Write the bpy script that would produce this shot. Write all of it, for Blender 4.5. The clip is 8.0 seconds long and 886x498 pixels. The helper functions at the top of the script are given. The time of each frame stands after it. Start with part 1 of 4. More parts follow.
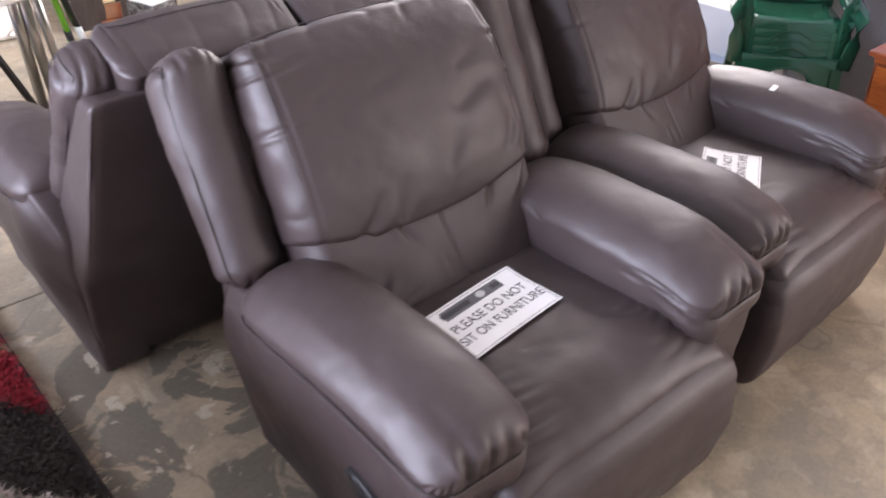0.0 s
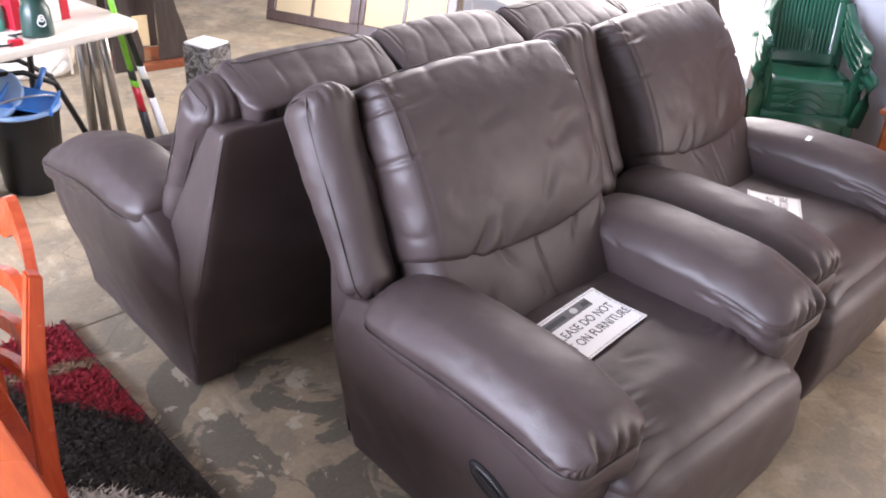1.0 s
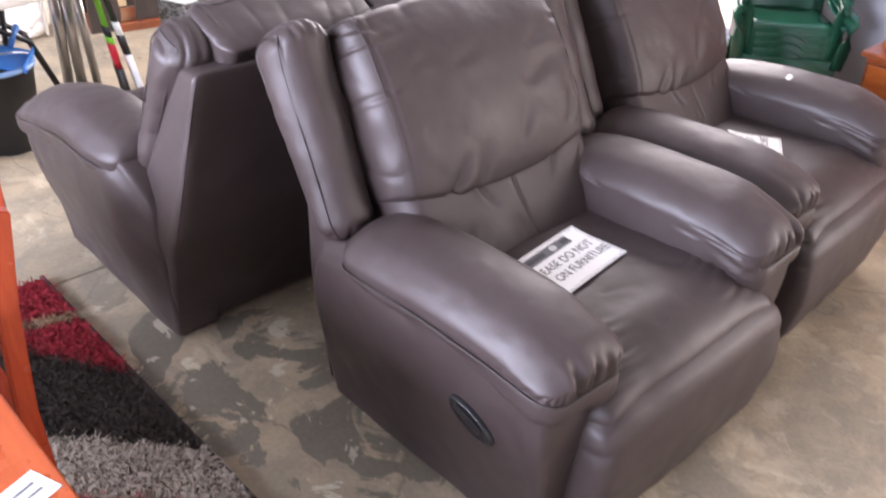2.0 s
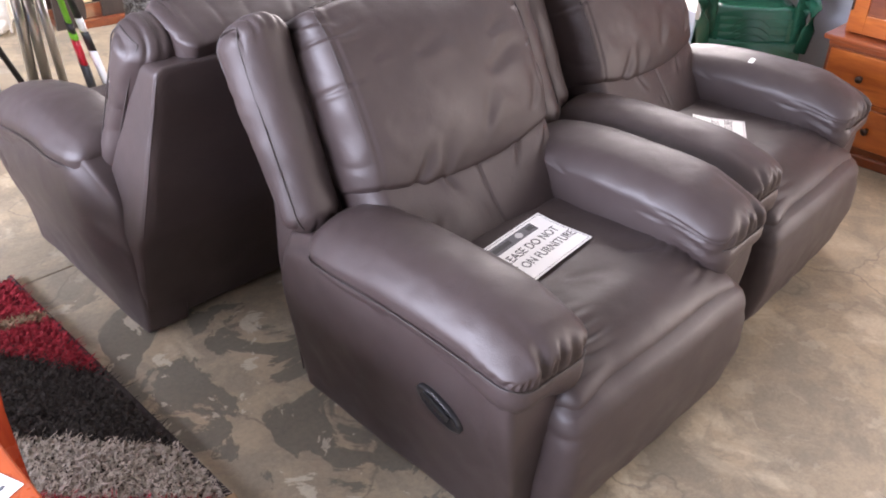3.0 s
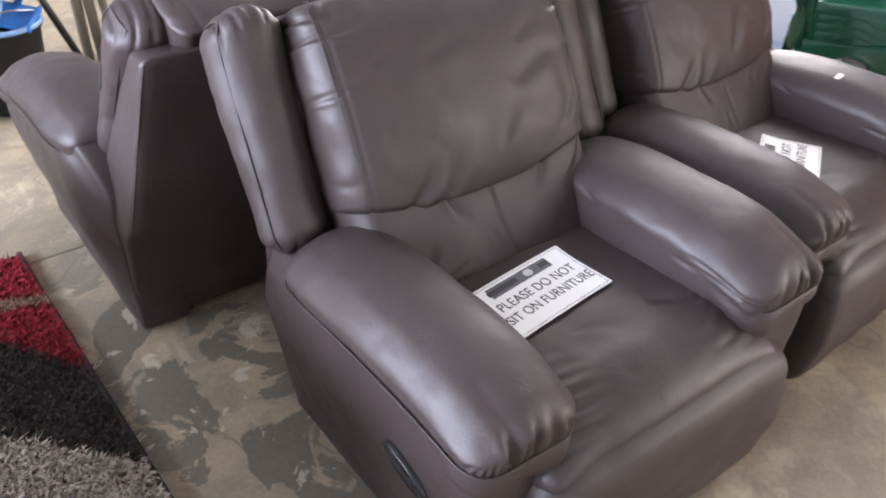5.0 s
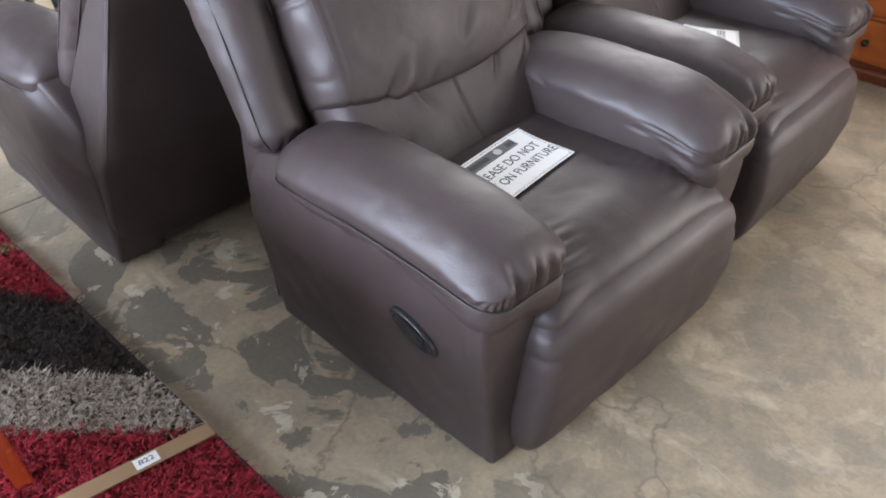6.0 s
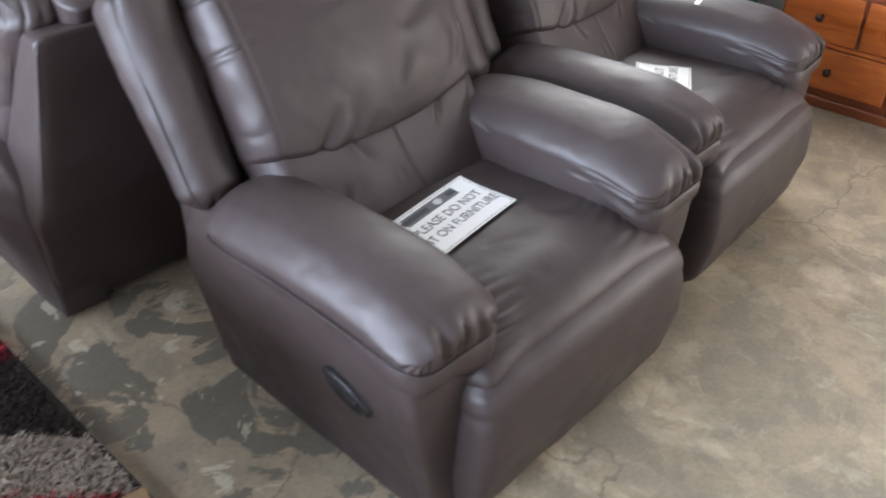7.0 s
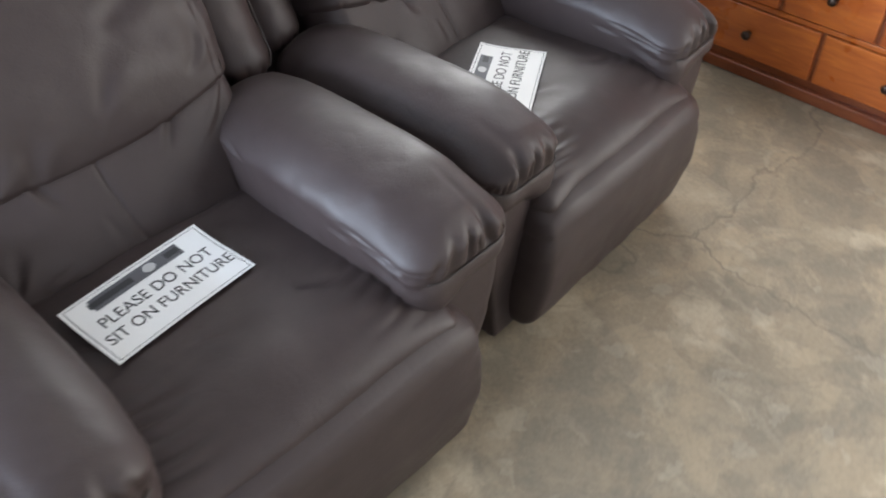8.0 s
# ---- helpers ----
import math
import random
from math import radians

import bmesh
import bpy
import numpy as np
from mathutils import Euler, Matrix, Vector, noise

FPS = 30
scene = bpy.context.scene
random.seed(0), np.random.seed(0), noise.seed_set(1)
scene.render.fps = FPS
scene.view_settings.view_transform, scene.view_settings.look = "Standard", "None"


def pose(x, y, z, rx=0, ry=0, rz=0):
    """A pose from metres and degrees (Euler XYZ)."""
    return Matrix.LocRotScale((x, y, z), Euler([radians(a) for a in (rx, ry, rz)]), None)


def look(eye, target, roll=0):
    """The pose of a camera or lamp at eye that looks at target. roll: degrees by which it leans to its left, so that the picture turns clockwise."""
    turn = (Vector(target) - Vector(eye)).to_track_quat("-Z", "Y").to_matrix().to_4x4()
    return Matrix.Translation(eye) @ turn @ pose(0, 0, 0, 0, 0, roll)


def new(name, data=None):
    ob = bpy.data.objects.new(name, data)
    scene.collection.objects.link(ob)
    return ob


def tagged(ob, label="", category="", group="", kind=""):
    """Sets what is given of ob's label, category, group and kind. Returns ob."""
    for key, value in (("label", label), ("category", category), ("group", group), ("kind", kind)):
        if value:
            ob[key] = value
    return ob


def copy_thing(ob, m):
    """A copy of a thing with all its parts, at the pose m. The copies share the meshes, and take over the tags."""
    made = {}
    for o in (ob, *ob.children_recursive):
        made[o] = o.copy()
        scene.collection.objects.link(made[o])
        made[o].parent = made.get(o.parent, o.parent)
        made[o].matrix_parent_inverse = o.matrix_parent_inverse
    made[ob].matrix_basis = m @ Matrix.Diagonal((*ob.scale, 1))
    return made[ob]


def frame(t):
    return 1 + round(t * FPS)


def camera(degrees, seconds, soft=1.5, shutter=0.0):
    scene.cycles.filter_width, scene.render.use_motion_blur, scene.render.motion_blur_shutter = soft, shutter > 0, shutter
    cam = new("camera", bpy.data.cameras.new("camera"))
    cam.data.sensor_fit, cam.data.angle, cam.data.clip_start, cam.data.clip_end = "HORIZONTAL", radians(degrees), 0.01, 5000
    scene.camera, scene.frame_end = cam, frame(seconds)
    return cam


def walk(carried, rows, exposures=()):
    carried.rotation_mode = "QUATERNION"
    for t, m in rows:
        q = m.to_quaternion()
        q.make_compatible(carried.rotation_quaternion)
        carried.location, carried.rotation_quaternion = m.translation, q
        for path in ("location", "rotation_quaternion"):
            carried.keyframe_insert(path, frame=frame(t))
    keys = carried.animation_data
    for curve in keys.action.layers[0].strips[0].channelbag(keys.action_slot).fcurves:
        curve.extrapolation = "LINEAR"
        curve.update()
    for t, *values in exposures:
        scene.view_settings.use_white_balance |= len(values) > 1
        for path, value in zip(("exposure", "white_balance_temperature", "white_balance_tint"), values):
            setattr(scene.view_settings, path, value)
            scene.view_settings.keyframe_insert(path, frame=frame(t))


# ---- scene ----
cam = camera(53.5, 8.0, soft=1.9, shutter=0.5)
PATH = [
    (0, (-0.733, -0.81, 1.735), (0.353, 0.453, 0.629), 0.2),
    (0.5, (-1.007, -0.8, 1.723), (0.153, 0.443, 0.67), 0.2),
    (1, (-1.14, -0.752, 1.768), (0.053, 0.505, 0.77), 2.9),
    (1.5, (-1.147, -0.751, 1.76), (0.037, 0.525, 0.774), 2.5),
    (2, (-1.134, -0.796, 1.698), (0.052, 0.419, 0.641), 2.1),
    (2.2, (-1.136, -0.803, 1.696), (0.059, 0.383, 0.616), 2.3),
    (3.5, (-1.099, -0.837, 1.706), (0.115, 0.339, 0.637), 1.4),
    (4, (-1.051, -0.844, 1.697), (0.17, 0.321, 0.624), 1.9),
    (4.2, (-0.988, -0.85, 1.691), (0.207, 0.334, 0.609), 0.9),
    (5.3, (-0.716, -0.731, 1.716), (0.266, 0.549, 0.535), 2.8),
    (5.5, (-0.758, -0.773, 1.684), (0.238, 0.48, 0.486), 1.9),
    (6, (-1.027, -0.829, 1.618), (0.122, 0.288, 0.421), 0.4),
    (6.5, (-1.083, -0.842, 1.654), (0.127, 0.256, 0.501), 1.7),
    (7, (-0.877, -0.874, 1.653), (0.296, 0.258, 0.495), -0.7),
    (7.5, (-0.481, -0.948, 1.644), (0.602, 0.146, 0.368), -2.8),
    (7.8, (-0.214, -0.86, 1.646), (0.891, 0.153, 0.322), -1.6),
    (8, (-0.071, -0.811, 1.638), (0.997, 0.202, 0.284), 0.3),
]
walk(cam, [(t, look(eye, target, roll)) for t, eye, target, roll in PATH], exposures=[(0, 0.41, 7100, 25), (2.0, 0.56, 7100, 26), (3.5, 0.58, 7300, 25), (4.2, 0.57, 7300, 25), (5.5, 0.38, 6800, 15), (6.5, 0.37, 6800, 13), (7.2, 0.37, 6750, 11), (8.0, 0.16, 6750, 10)])

# ---- world, sun, lights ----
world = bpy.data.worlds.new("world")
scene.world = world
world.use_nodes = True
wn = world.node_tree
sky = wn.nodes.new("ShaderNodeTexSky")
sky.sky_type = 'NISHITA'
sky.sun_disc = False
sky.sun_elevation = radians(74)
sky.sun_rotation = radians(236)
wn.links.new(sky.outputs[0], wn.nodes["Background"].inputs[0])
wn.nodes["Background"].inputs[1].default_value = 0.15


def lamp(name, kind, m, energy, colour, **more):
    data = bpy.data.lights.new(name, kind)
    data.energy, data.color = energy, colour
    if "size" in more:
        data.shape, data.size, data.size_y = 'RECTANGLE', more["size"][0], more["size"][1]
    if "angle" in more:
        data.angle = radians(more["angle"])
    ob = new(name, data)
    ob.matrix_world = m
    return ob


lamp("sun", 'SUN', look((-2.4, -1.6, 10), (0, 0, 0)), 5.0, (1.0, 0.95, 0.88), angle=0.5)
# daylight in the west and east openings of the hall
lamp("daylight_west", 'AREA', look((-5.4, 1.6, 2.35), (0, 1.6, 1.5)), 1130, (0.64, 0.78, 1.0), size=(5.2, 1.3))
lamp("daylight_east", 'AREA', look((3.16, 2.9, 1.75), (0, 2.9, 1.6)), 230, (0.95, 0.98, 1.0), size=(3.3, 2.0))
# added fill that brightens the floor on the right, no known source
lamp("fill_southeast", 'AREA', look((3.10, -2.1, 1.4), (0, -2.1, 1.4)), 95, (1.0, 0.98, 0.95), size=(1.7, 2.6))
# weak added fill from behind the camera for the pillow fronts
lamp("fill_south", 'AREA', look((-0.25, -4.95, 1.2), (-0.25, 0, 1.2)), 20, (1.0, 0.97, 0.93), size=(2.4, 2.3))


# ---- materials ----
class Mat:
    """A node material under construction."""

    def __init__(self, name, rough=0.5, metal=0.0, **inputs):
        self.m = bpy.data.materials.new(name)
        self.m.use_nodes = True
        self.t = self.m.node_tree
        self.b = self.t.nodes["Principled BSDF"]
        self.b.inputs["Roughness"].default_value = rough
        self.b.inputs["Metallic"].default_value = metal
        for key, value in inputs.items():
            self.b.inputs[key.replace("_", " ")].default_value = value
        self.co = self.t.nodes.new("ShaderNodeTexCoord").outputs["Object"]

    def node(self, kind, **values):
        n = self.t.nodes.new(kind)
        for key, value in values.items():
            n.inputs[key.replace("_", " ")].default_value = value
        return n

    def noise(self, scale, detail=4.0, rough=0.55, co=None, distortion=0.0):
        n = self.node("ShaderNodeTexNoise", Scale=scale, Detail=detail, Roughness=rough, Distortion=distortion)
        self.t.links.new(co or self.co, n.inputs["Vector"])
        return n.outputs["Fac"]

    def voronoi(self, scale, feature='F1', co=None):
        n = self.node("ShaderNodeTexVoronoi", Scale=scale)
        n.feature = feature
        self.t.links.new(co or self.co, n.inputs["Vector"])
        return n.outputs["Distance"]

    def stretch(self, x, y, z):
        n = self.node("ShaderNodeMapping", Scale=(x, y, z))
        self.t.links.new(self.co, n.inputs["Vector"])
        return n.outputs["Vector"]

    def ramp(self, fac, *stops):
        n = self.t.nodes.new("ShaderNodeValToRGB")
        e = n.color_ramp.elements
        while len(e) < len(stops):
            e.new(0.5)
        for el, (pos, col) in zip(e, stops):
            el.position = pos
            el.color = (*col, 1) if not isinstance(col, (int, float)) else (col, col, col, 1)
        self.t.links.new(fac, n.inputs["Fac"])
        return n.outputs["Color"]

    def mix(self, fac, a, b, how='MIX'):
        n = self.t.nodes.new("ShaderNodeMix")
        n.data_type, n.blend_type = 'RGBA', how
        for v, i in ((fac, 0), (a, 6), (b, 7)):
            if isinstance(v, (int, float)):
                n.inputs[i].default_value = v if i == 0 else (v, v, v, 1)
            elif isinstance(v, tuple):
                n.inputs[i].default_value = (*v, 1)
            else:
                self.t.links.new(v, n.inputs[i])
        return n.outputs[2]

    def math(self, op, a, b=0.0):
        n = self.t.nodes.new("ShaderNodeMath")
        n.operation = op
        for v, i in ((a, 0), (b, 1)):
            if isinstance(v, (int, float)):
                n.inputs[i].default_value = v
            else:
                self.t.links.new(v, n.inputs[i])
        return n.outputs[0]

    def colour(self, c):
        if isinstance(c, tuple):
            self.b.inputs["Base Color"].default_value = (*c, 1)
        else:
            self.t.links.new(c, self.b.inputs["Base Color"])
        return self

    def roughness(self, v):
        self.t.links.new(v, self.b.inputs["Roughness"])
        return self

    def bump(self, *layers):
        """layers of (height, strength, metres)"""
        last = None
        for h, strength, dist in layers:
            n = self.node("ShaderNodeBump", Strength=strength, Distance=dist)
            self.t.links.new(h, n.inputs["Height"])
            if last:
                self.t.links.new(last, n.inputs["Normal"])
            last = n.outputs[0]
        self.t.links.new(last, self.b.inputs["Normal"])
        return self


def leather_material():
    k = Mat("brown_leather", 0.42)
    k.b.inputs["Specular IOR Level"].default_value = 0.44
    big, mid = k.noise(3.0, 3), k.noise(22, 5)
    c = k.mix(mid, (0.034, 0.0232, 0.0216), (0.050, 0.0350, 0.0328))
    k.colour(k.mix(k.math('MULTIPLY', big, 0.5), c, (0.041, 0.028, 0.0268)))
    k.roughness(k.ramp(k.noise(9, 5), (0.3, 0.44), (0.75, 0.58)))
    fold = k.math('ABSOLUTE', k.math('SUBTRACT', k.noise(9, 3, 0.5, distortion=0.9), 0.5))
    lines = k.ramp(fold, (0.0, 0.0), (0.035, 1.0))
    fine = k.math('ABSOLUTE', k.math('SUBTRACT', k.noise(42, 3, 0.5, distortion=0.5), 0.5))
    k.bump((k.noise(6, 3, 0.5, distortion=0.6), 0.20, 0.010), (lines, 0.05, 0.003), (k.ramp(fine, (0.0, 0.0), (0.06, 1.0)), 0.06, 0.0012),
           (k.voronoi(330), 0.22, 0.0010), (k.noise(160, 3), 0.20, 0.0010))
    return k.m


def plain(name, colour, rough=0.5, metal=0.0, vary=0.15, scale=14, grain=0.15):
    k = Mat(name, rough, metal)
    a = tuple(v * (1 - vary) for v in colour)
    b = tuple(min(1, v * (1 + vary)) for v in colour)
    k.colour(k.mix(k.noise(scale, 5), a, b))
    k.bump((k.noise(scale * 9, 3), grain, 0.001))
    return k.m


def wood(name, dark, light, rough=0.32, along=(1, 1, 8)):
    k = Mat(name, rough)
    inv = tuple(10.0 / v for v in along)
    co = k.stretch(*inv)
    g = k.noise(2.2, 6, 0.6, co, 1.5)
    fine = k.noise(14, 4, 0.6, co)
    c = k.ramp(g, (0.3, dark), (0.7, light))
    k.colour(k.mix(k.math('MULTIPLY', fine, 0.45), c, tuple(v * 0.6 for v in dark)))
    k.roughness(k.ramp(k.noise(6, 3), (0.3, rough * 0.8), (0.7, rough * 1.4)))
    k.bump((fine, 0.12, 0.0008))
    k.b.inputs["Coat Weight"].default_value = 0.35
    k.b.inputs["Coat Roughness"].default_value = 0.18
    return k.m


def concrete_material():
    k = Mat("worn_concrete", 0.6)
    base = k.mix(k.noise(1.6, 6), (0.275, 0.215, 0.140), (0.42, 0.332, 0.222))
    blot = k.ramp(k.noise(5.5, 9, 0.66, distortion=0.5), (0.42, 0.0), (0.58, 1.0))
    base = k.mix(k.math('MULTIPLY', blot, 0.9), base, (0.240, 0.200, 0.142))
    pale = k.ramp(k.noise(3.3, 8, 0.62, k.stretch(1.3, 0.8, 1), 0.6), (0.56, 0.0), (0.66, 1.0))
    base = k.mix(k.math('MULTIPLY', pale, 0.6), base, (0.52, 0.43, 0.30))
    # worn coating with ragged edges, strongest in one stretch between the seats and the rug;
    # made wider and darker to paint in furniture shade on that side
    near = k.node("ShaderNodeVectorMath")
    near.operation = 'DISTANCE'
    k.t.links.new(k.co, near.inputs[0])
    near.inputs[1].default_value = (-0.25, 0.75, 0.0)
    worn = k.ramp(near.outputs["Value"], (0.75, 0.92), (1.5, 0.25))
    worn_shade_patch = k.ramp(k.noise(3.0, 8, 0.60, distortion=0.7), (0.505, 0.0), (0.520, 1.0))
    base = k.mix(k.math('MULTIPLY', worn_shade_patch, worn), base, (0.135, 0.118, 0.088))
    chip = k.ramp(k.noise(7.0, 7, 0.62, distortion=0.5), (0.60, 0.0), (0.612, 1.0))
    base = k.mix(k.math('MULTIPLY', chip, k.math('MULTIPLY', worn, 0.7)), base, (0.52, 0.46, 0.35))
    # hairline cracks
    warp = k.node("ShaderNodeVectorMath")
    warp.operation = 'ADD'
    k.t.links.new(k.co, warp.inputs[0])
    wob = k.node("ShaderNodeTexNoise", Scale=4.0, Detail=5.0)
    k.t.links.new(k.co, wob.inputs["Vector"])
    k.t.links.new(k.mix(1.0, wob.outputs["Color"], (0.35, 0.35, 0.35), 'MULTIPLY'), warp.inputs[1])
    crack = k.ramp(k.voronoi(0.9, 'DISTANCE_TO_EDGE', warp.outputs[0]), (0.0, 1.0), (0.006, 0.0))
    base = k.mix(k.math('MULTIPLY', crack, 0.65), base, (0.13, 0.11, 0.085))
    specks = k.ramp(k.noise(70, 5, 0.75), (0.33, 0.84), (0.62, 1.03))
    k.colour(k.mix(1.0, base, specks, 'MULTIPLY'))
    k.roughness(k.ramp(k.noise(5, 5), (0.3, 0.55), (0.7, 0.82)))
    k.bump((worn_shade_patch, 0.25, 0.0015), (k.noise(35, 6), 0.25, 0.003), (crack, -0.3, 0.002))
    return k.m


LEATHER = leather_material()
THREAD = plain("dark_seam_leather", (0.030, 0.022, 0.020), 0.55)
CONCRETE = concrete_material()
BLACK = plain("black_plastic", (0.012, 0.012, 0.013), 0.32)
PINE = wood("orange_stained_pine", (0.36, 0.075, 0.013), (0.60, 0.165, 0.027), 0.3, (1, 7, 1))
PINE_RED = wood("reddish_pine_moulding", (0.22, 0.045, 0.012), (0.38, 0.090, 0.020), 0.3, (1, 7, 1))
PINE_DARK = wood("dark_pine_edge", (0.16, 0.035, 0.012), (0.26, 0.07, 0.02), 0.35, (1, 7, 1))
REDWOOD = wood("red_stained_wood", (0.40, 0.050, 0.016), (0.56, 0.095, 0.028), 0.22, (1, 1, 8))
TABLEWOOD = wood("orange_table_wood", (0.38, 0.060, 0.016), (0.54, 0.11, 0.028), 0.25, (1, 9, 1))
PAPER = plain("white_paper", (0.80, 0.80, 0.78), 0.6, vary=0.03)
INK = plain("black_ink", (0.03, 0.03, 0.032), 0.6)
INKGREY = plain("grey_ink", (0.10, 0.10, 0.11), 0.6)
GREEN = plain("dark_green_plastic", (0.012, 0.095, 0.056), 0.13, vary=0.2)
WALL = plain("grey_painted_wall", (0.42, 0.43, 0.46), 0.8, scale=4)
STEEL = plain("galvanised_steel", (0.55, 0.56, 0.58), 0.35, 0.9)
ROOF = plain("tin_ceiling", (0.35, 0.36, 0.37), 0.6, 0.2, scale=3)
WHITEPL = plain("cream_plastic_top", (0.72, 0.67, 0.58), 0.45, vary=0.05)
KNOB = plain("dark_metal_knob", (0.05, 0.03, 0.022), 0.3, 0.6)
BLUE = plain("blue_plastic", (0.02, 0.16, 0.50), 0.3)
PALEBLUE = plain("pale_blue_plastic", (0.22, 0.38, 0.62), 0.3)


# ---- mesh helpers ----
def mesh(name, verts, faces, mat, parent=None, label="", smooth=True, m=None):
    me = bpy.data.meshes.new(name)
    me.from_pydata([tuple(map(float, v)) for v in verts], [], faces)
    me.materials.append(mat)
    if smooth:
        me.polygons.foreach_set("use_smooth", [True] * len(me.polygons))
    bm = bmesh.new()
    bm.from_mesh(me)
    bmesh.ops.recalc_face_normals(bm, faces=bm.faces)
    bm.to_mesh(me)
    bm.free()
    ob = new(name, me)
    if m is not None:
        ob.matrix_world = m
    if parent:
        ob.parent = parent
    if label:
        tagged(ob, label)
    return ob


def part(name, bm, mat, parent, label="", smooth=False):
    me = bpy.data.meshes.new(name)
    bm.to_mesh(me)
    bm.free()
    me.materials.append(mat)
    if smooth:
        me.polygons.foreach_set("use_smooth", [True] * len(me.polygons))
    ob = new(name, me)
    if parent:
        ob.parent = parent
    if label:
        tagged(ob, label)
    return ob


def box(x0, x1, y0, y1, z0, z1, bevel=0.004, seg=2, bm=None, m=None):
    bm = bm or bmesh.new()
    r = bmesh.ops.create_cube(bm, size=1)
    vs = r["verts"]
    for v in vs:
        v.co = Vector((x0 + (v.co.x + .5) * (x1 - x0), y0 + (v.co.y + .5) * (y1 - y0), z0 + (v.co.z + .5) * (z1 - z0)))
    if bevel:
        es = list({e for v in vs for e in v.link_edges})
        r = bmesh.ops.bevel(bm, geom=es, offset=bevel, segments=seg, affect='EDGES', profile=0.6)
        vs = list({v for f in r["faces"] for v in f.verts} | {v for v in vs if v.is_valid})
    if m is not None:
        for v in vs:
            v.co = m @ v.co
    return bm


def lathe(profile, n=24, m=None, bm=None):
    """Turns (radius, z) rows about z."""
    bm = bm or bmesh.new()
    rings = []
    for r, z in profile:
        rings.append([bm.verts.new((m or Matrix()) @ Vector((r * math.cos(2 * math.pi * i / n), r * math.sin(2 * math.pi * i / n), z))) for i in range(n)])
    for a, b in zip(rings, rings[1:]):
        for i in range(n):
            bm.faces.new((a[i], a[(i + 1) % n], b[(i + 1) % n], b[i]))
    if profile[0][0] > 0.0005:
        bm.faces.new(rings[0][::-1])
    if profile[-1][0] > 0.0005:
        bm.faces.new(rings[-1])
    return bm


def tube_bm(points, r, sides=8, bm=None, flat=1.0):
    bm = bm or bmesh.new()
    pts = [Vector(p) for p in points]
    rings = []
    up = Vector((0, 0, 1))
    for i, p in enumerate(pts):
        d = (pts[min(i + 1, len(pts) - 1)] - pts[max(i - 1, 0)]).normalized()
        a = d.cross(up if abs(d.z) < 0.95 else Vector((1, 0, 0))).normalized()
        b = a.cross(d)
        rings.append([bm.verts.new(p + r * (math.cos(2 * math.pi * k / sides) * a + flat * math.sin(2 * math.pi * k / sides) * b)) for k in range(sides)])
    for a, b in zip(rings, rings[1:]):
        for k in range(sides):
            bm.faces.new((a[k], a[(k + 1) % sides], b[(k + 1) % sides], b[k]))
    bm.faces.new(rings[0][::-1])
    bm.faces.new(rings[-1])
    return bm


def slab_bm(outline, thick, to3d, bm=None):
    """A flat outline (list of 2D points) given a thickness; to3d(a, b, depth)."""
    bm = bm or bmesh.new()
    a = [bm.verts.new(to3d(u, v, 0)) for u, v in outline]
    b = [bm.verts.new(to3d(u, v, thick)) for u, v in outline]
    n = len(outline)
    bm.faces.new(a)
    bm.faces.new(b[::-1])
    for i in range(n):
        bm.faces.new((a[i], b[i], b[(i + 1) % n], a[(i + 1) % n]))
    bmesh.ops.recalc_face_normals(bm, faces=bm.faces)
    return bm


def vnoise(p):
    """Smooth lattice noise, about -1 to 1, of an N x 3 array."""
    i = np.floor(p).astype(np.int64)
    f = p - i
    f = f * f * (3 - 2 * f)

    def h(dx, dy, dz):
        n = (i[:, 0] + dx) * 374761393 + (i[:, 1] + dy) * 668265263 + (i[:, 2] + dz) * 2147483647
        n = (n ^ (n >> 13)) * 1274126177 & 0x7FFFFFFF
        return ((n ^ (n >> 16)) & 0xFFFF) / 32767.5 - 1
    x, y, z = f.T
    c = [h(0, 0, 0) * (1 - x) + h(1, 0, 0) * x, h(0, 1, 0) * (1 - x) + h(1, 1, 0) * x,
         h(0, 0, 1) * (1 - x) + h(1, 0, 1) * x, h(0, 1, 1) * (1 - x) + h(1, 1, 1) * x]
    return (c[0] * (1 - y) + c[1] * y) * (1 - z) + (c[2] * (1 - y) + c[3] * y) * z


def step(a, b, x):
    t = np.clip((x - a) / (b - a), 0, 1)
    return t * t * (3 - 2 * t)


def soft_grid(res):
    """Vertices of a divided cube from -1 to 1, and its quads."""
    keys, verts, faces = {}, [], []

    def vert(p):
        k = tuple(round(c, 5) for c in p)
        if k not in keys:
            keys[k] = len(verts)
            verts.append(p)
        return keys[k]
    for axis in range(3):
        b, c = (axis + 1) % 3, (axis + 2) % 3
        for side in (-1, 1):
            ids = {}
            for i in range(res[b] + 1):
                for j in range(res[c] + 1):
                    p = [0.0] * 3
                    p[axis], p[b], p[c] = side, 2 * i / res[b] - 1, 2 * j / res[c] - 1
                    ids[i, j] = vert(tuple(p))
            for i in range(res[b]):
                for j in range(res[c]):
                    q = (ids[i, j], ids[i + 1, j], ids[i + 1, j + 1], ids[i, j + 1])
                    faces.append(q if side > 0 else q[::-1])
    return np.array(verts), faces


